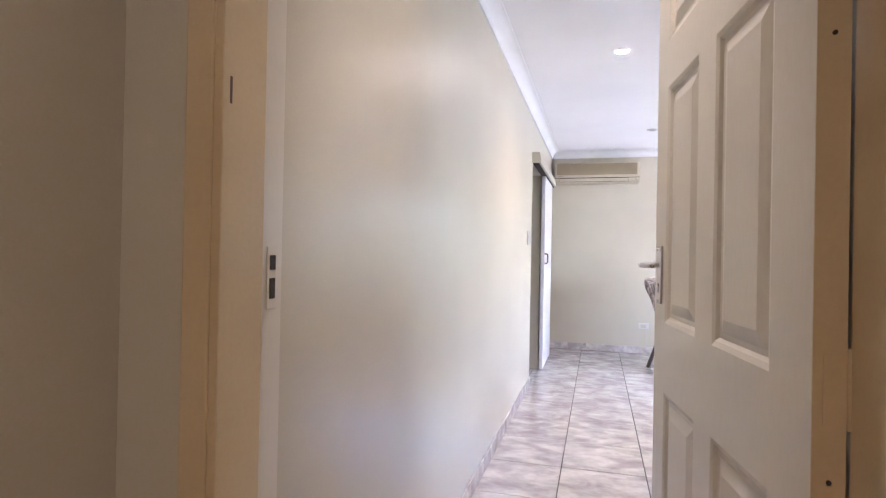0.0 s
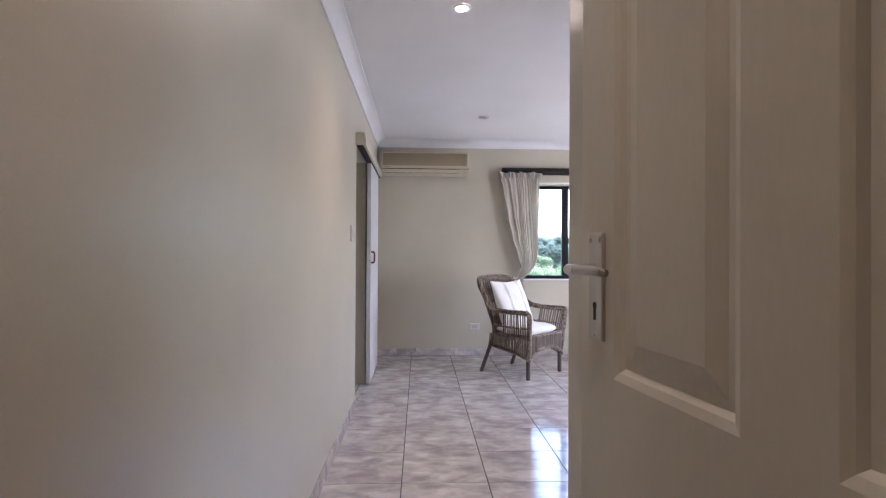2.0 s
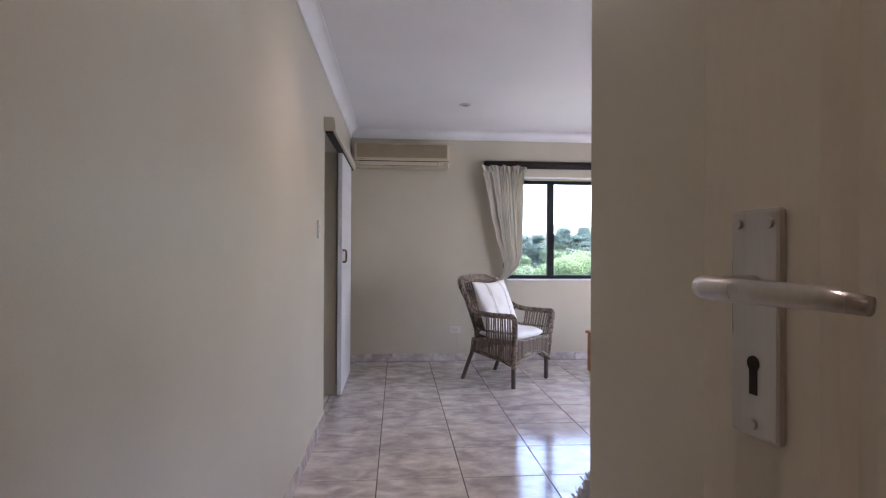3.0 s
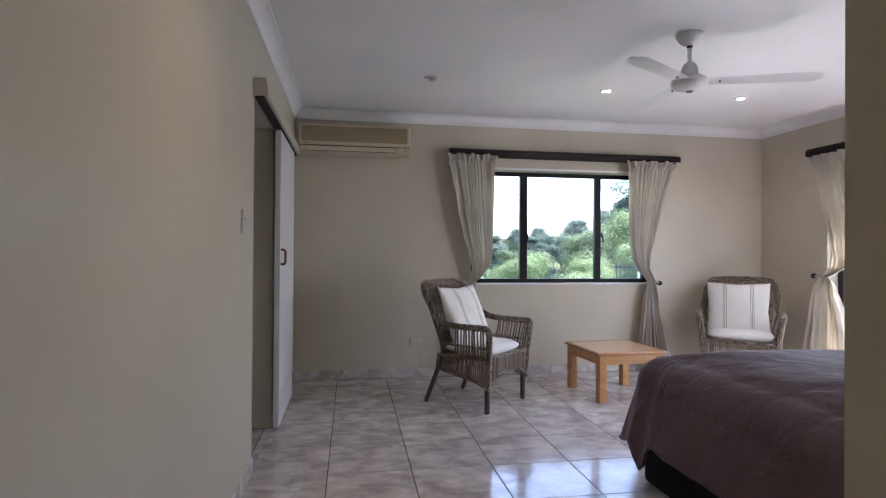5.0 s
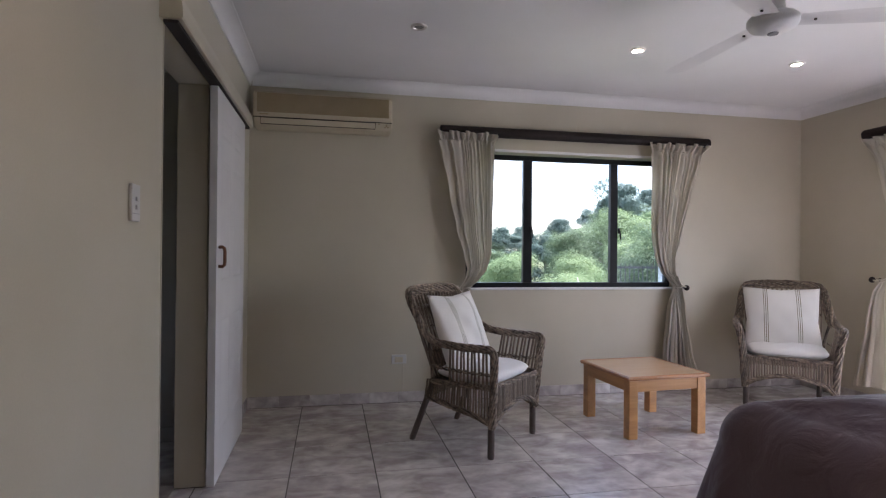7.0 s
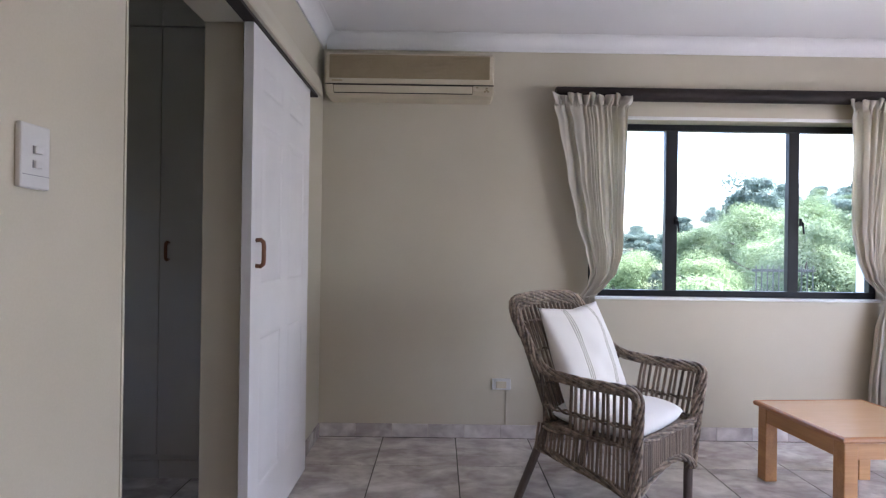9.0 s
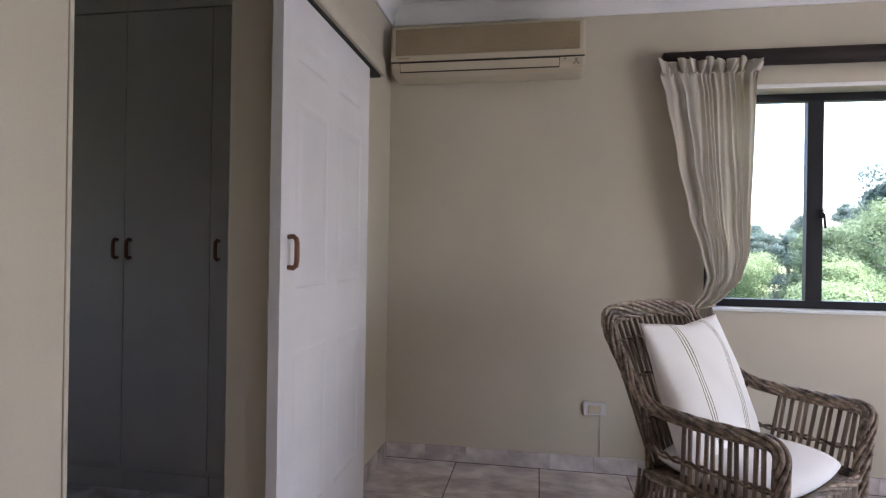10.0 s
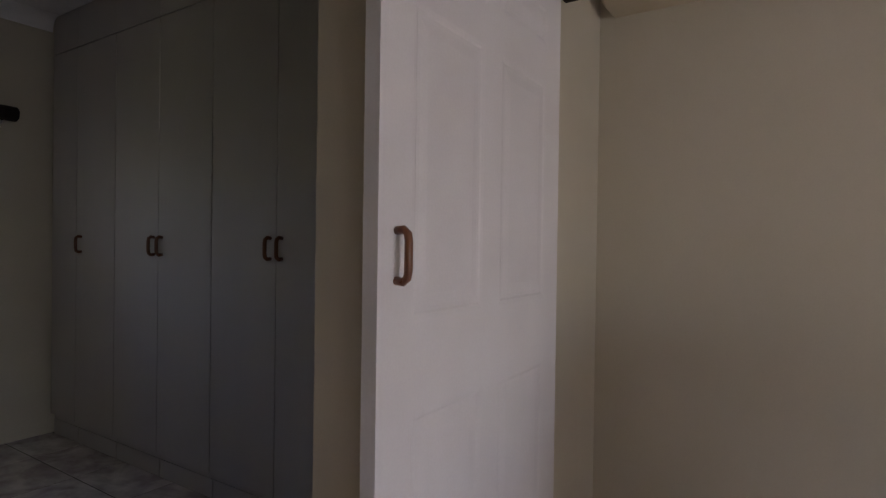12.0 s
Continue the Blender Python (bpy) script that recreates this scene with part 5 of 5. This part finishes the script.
def plant(kind, x, y, scale, rnd):
    src = KINDS[kind][rnd.randrange(len(KINDS[kind]))]
    m = pose(x, y, ground_z(x, y) - 0.1, 0, 0, rnd.uniform(0, 360))
    if src.name in used:
        ob = copy_thing(src, m)
    else:
        used.add(src.name)
        ob = src
        ob.matrix_basis = m
    wide = 1.3 if y > 50 else 1.0
    ob.scale = (scale * wide, scale * wide, scale * rnd.uniform(0.9, 1.1))


rnd = random.Random(12)
for d, step, mix, sc in ((12, 2.4, ("lime", "mid", "dry", "lime"), 0.72), (17, 2.3, ("lime", "lime", "mid", "dry"), 0.85), (23, 2.6, ("lime", "mid", "lime"), 0.95), (31, 2.9, ("mid", "lime", "mid"), 1.05), (41, 3.2, ("mid", "dark", "mid"), 1.15), (54, 2.0, ("dark", "dark", "mid"), 0.78), (68, 2.4, ("dark",), 0.6)):
    x = -0.10 * d
    while x < 0.95 * d:
        s = x / d
        kind = rnd.choice(mix)
        if s < 0.24 and d < 30:
            kind = rnd.choice(("mid", "dry", "mid"))
        if d < 20 and 0.22 < s < 0.34 and rnd.random() < 0.6:
            kind = "dry"
        crest = 1.0 if d < 40 else 0.92 if s < 0.27 else 0.95 if s < 0.36 else 0.74 if s < 0.52 else 0.95
        if not (d == 12 and 0.20 < s < 0.34):
            plant(kind, x + rnd.uniform(-0.8, 0.8), 3.6 + d + rnd.uniform(-1.5, 1.5), sc * crest * (rnd.uniform(0.8, 1.15) if d < 50 else rnd.uniform(0.88, 1.04)), rnd)
        x += step * rnd.uniform(0.8, 1.25)
# trees beyond the balcony
for x, y, k in ((11, 9, "mid"), (13, 13, "lime"), (12, 5, "lime"), (17, 10, "mid"), (18, 16, "lime"), (16, 5, "mid"), (23, 9, "dark"), (24, 17, "mid"), (14, 1, "mid"), (20, 2, "lime"), (28, 12, "dark"), (27, 5, "dark")):
    plant(k, x, y, rnd.uniform(0.95, 1.25), rnd)

for x, y, k, sc in ((10.2, 12.4, "lime", 1.15), (11.4, 11.2, "lime", 1.3), (13.2, 14.6, "lime", 1.5), (14.6, 13.2, "mid", 1.5), (16.0, 17.4, "mid", 1.7), (19.0, 17.5, "dark", 1.6), (21.0, 22.5, "dark", 1.8)):
    plant(k, x, y, sc, rnd)

# bleached dead branches
dead = thing("dead_branch", pose(3.62, 10.6, -0.93), "bleached dead tree branches in the undergrowth", "branch")
bm = bmesh.new()
tube(bm, [(0.5, 0, -2.75), (0.5, 0, -0.8), (0.46, 0, 0.3), (0.42, 0.05, 0.95), (0.22, 0.1, 1.42), (0.16, 0.1, 1.55), (0.06, 0.1, 1.60), (0.02, 0.1, 1.74)], [0.05, 0.04, 0.03, 0.022, 0.018, 0.015, 0.012, 0.006], 8)
tube(bm, [(0.40, 0.02, 0.5), (0.62, 0.1, 0.95), (0.70, 0.1, 1.35)], [0.02, 0.014, 0.006], 8)
tube(bm, [(0.45, 0, 0.1), (0.85, -0.1, 0.55), (1.1, -0.1, 0.85), (1.2, -0.1, 1.15)], [0.02, 0.015, 0.010, 0.005], 8)
part("limb", bm, DEADWOOD, dead, smooth=True)
# palisade fence
fence = thing("palisade_fence", pose(0, 14.0, 0), "grey palisade fence in front of the trees", "fence")
fz = ground_z(7, 14)
bm = bmesh.new()
box(bm, -0.008, 0.008, -0.008, 0.008, fz - 0.3, 0.97)
pale = finish(bm, "pale", FENCEG)
for k in range(11):
    p = new("pale", pale)
    p.parent, p.location = fence, (5.96 + 0.105 * k, 0, 0)
for z in (0.1, 0.85):
    bm = bmesh.new()
    box(bm, 5.90, 7.07, 0.011, 0.04, z, z + 0.05)
    part("fence_rail", bm, FENCEG, fence)

# ---------------------------------------------------------------- skirting tiles and floor tiles
P = 0.45


def tile_mesh(name, w, d, h, bevel):
    bm = bmesh.new()
    b = bevel
    low = [bm.verts.new((x, y, 0)) for x, y in ((0, 0), (w, 0), (w, d), (0, d))]
    mid_ = [bm.verts.new((x, y, h - b)) for x, y in ((0, 0), (w, 0), (w, d), (0, d))]
    top_ = [bm.verts.new((x, y, h)) for x, y in ((b, b), (w - b, b), (w - b, d - b), (b, d - b))]
    for r, s in ((low, mid_), (mid_, top_)):
        for k in range(4):
            bm.faces.new((r[k], r[(k + 1) % 4], s[(k + 1) % 4], s[k]))
    bm.faces.new(top_)
    return finish(bm, name, TILE)


cache = {}


def lay(x0, x1, y0, y1):
    """Floor tiles on the common grid, cut at the edges of the given area."""
    i0, j0 = math.floor((x0 + 0.205) / P), math.floor((y0 - 6.28) / P)
    i = i0
    while -0.205 + i * P < x1 - 0.004:
        j = j0
        while 6.28 + j * P < y1 - 0.004:
            ax, bx = max(x0, -0.205 + i * P + 0.0024), min(x1, -0.205 + (i + 1) * P - 0.0024)
            ay, by = max(y0, 6.28 + j * P + 0.0024), min(y1, 6.28 + (j + 1) * P - 0.0024)
            if bx - ax > 0.01 and by - ay > 0.01:
                key = (round(bx - ax, 3), round(by - ay, 3))
                if key not in cache:
                    cache[key] = tile_mesh("floor_tile", key[0], key[1], 0.006, 0.0014)
                t = new("floor_tile", cache[key])
                t.parent, t.location = floor, (ax, ay, -0.006 + 0.0004 * math.sin(3.7 * i + 5.1 * j))
            j += 1
        i += 1


lay(XW, XE, YS, YN)
lay(XW, 0.315, 0.645, YS)
lay(-0.61, 0.47, -2.0, 0.645)
lay(-3.72, XW - 0.14, 4.4, 6.52)
lay(XW - 0.14, XW, 5.018, 5.777)

skirt = thing("baseboard", pose(0, 0, 0), "low skirting of marbled tile along the walls", "skirting", kind="structure")
scache = {}


def skirting(axis, at, a0, a1, out):
    a = a0
    while a < a1 - 0.02:
        b = min(a + 0.225, a1)
        key = (axis, out, round(b - a, 3))
        if key not in scache:
            bm = bmesh.new()
            w = b - a - 0.002
            if axis == "x":
                box(bm, 0, w, min(0, out * 0.009), max(0, out * 0.009), 0.0, 0.082, 0.0015)
            else:
                box(bm, min(0, out * 0.009), max(0, out * 0.009), 0, w, 0.0, 0.082, 0.0015)
            scache[key] = finish(bm, "skirting_tile", TILE)
        t = new("skirting_tile", scache[key])
        t.parent = skirt
        t.location = (a, at, 0.0012) if axis == "x" else (at, a, 0.0012)
        a = b


skirting("x", YN, XW + 0.01, XE, -1)
skirting("y", XW, 0.65, 5.015, 1)
skirting("y", XW, 5.795, YN - 0.01, 1)
skirting("y", XE, 6.31, YN - 0.01, -1)
skirting("y", 0.315, 0.65, YS, -1)
skirting("x", YS, 0.32, XE - 0.01, 1)
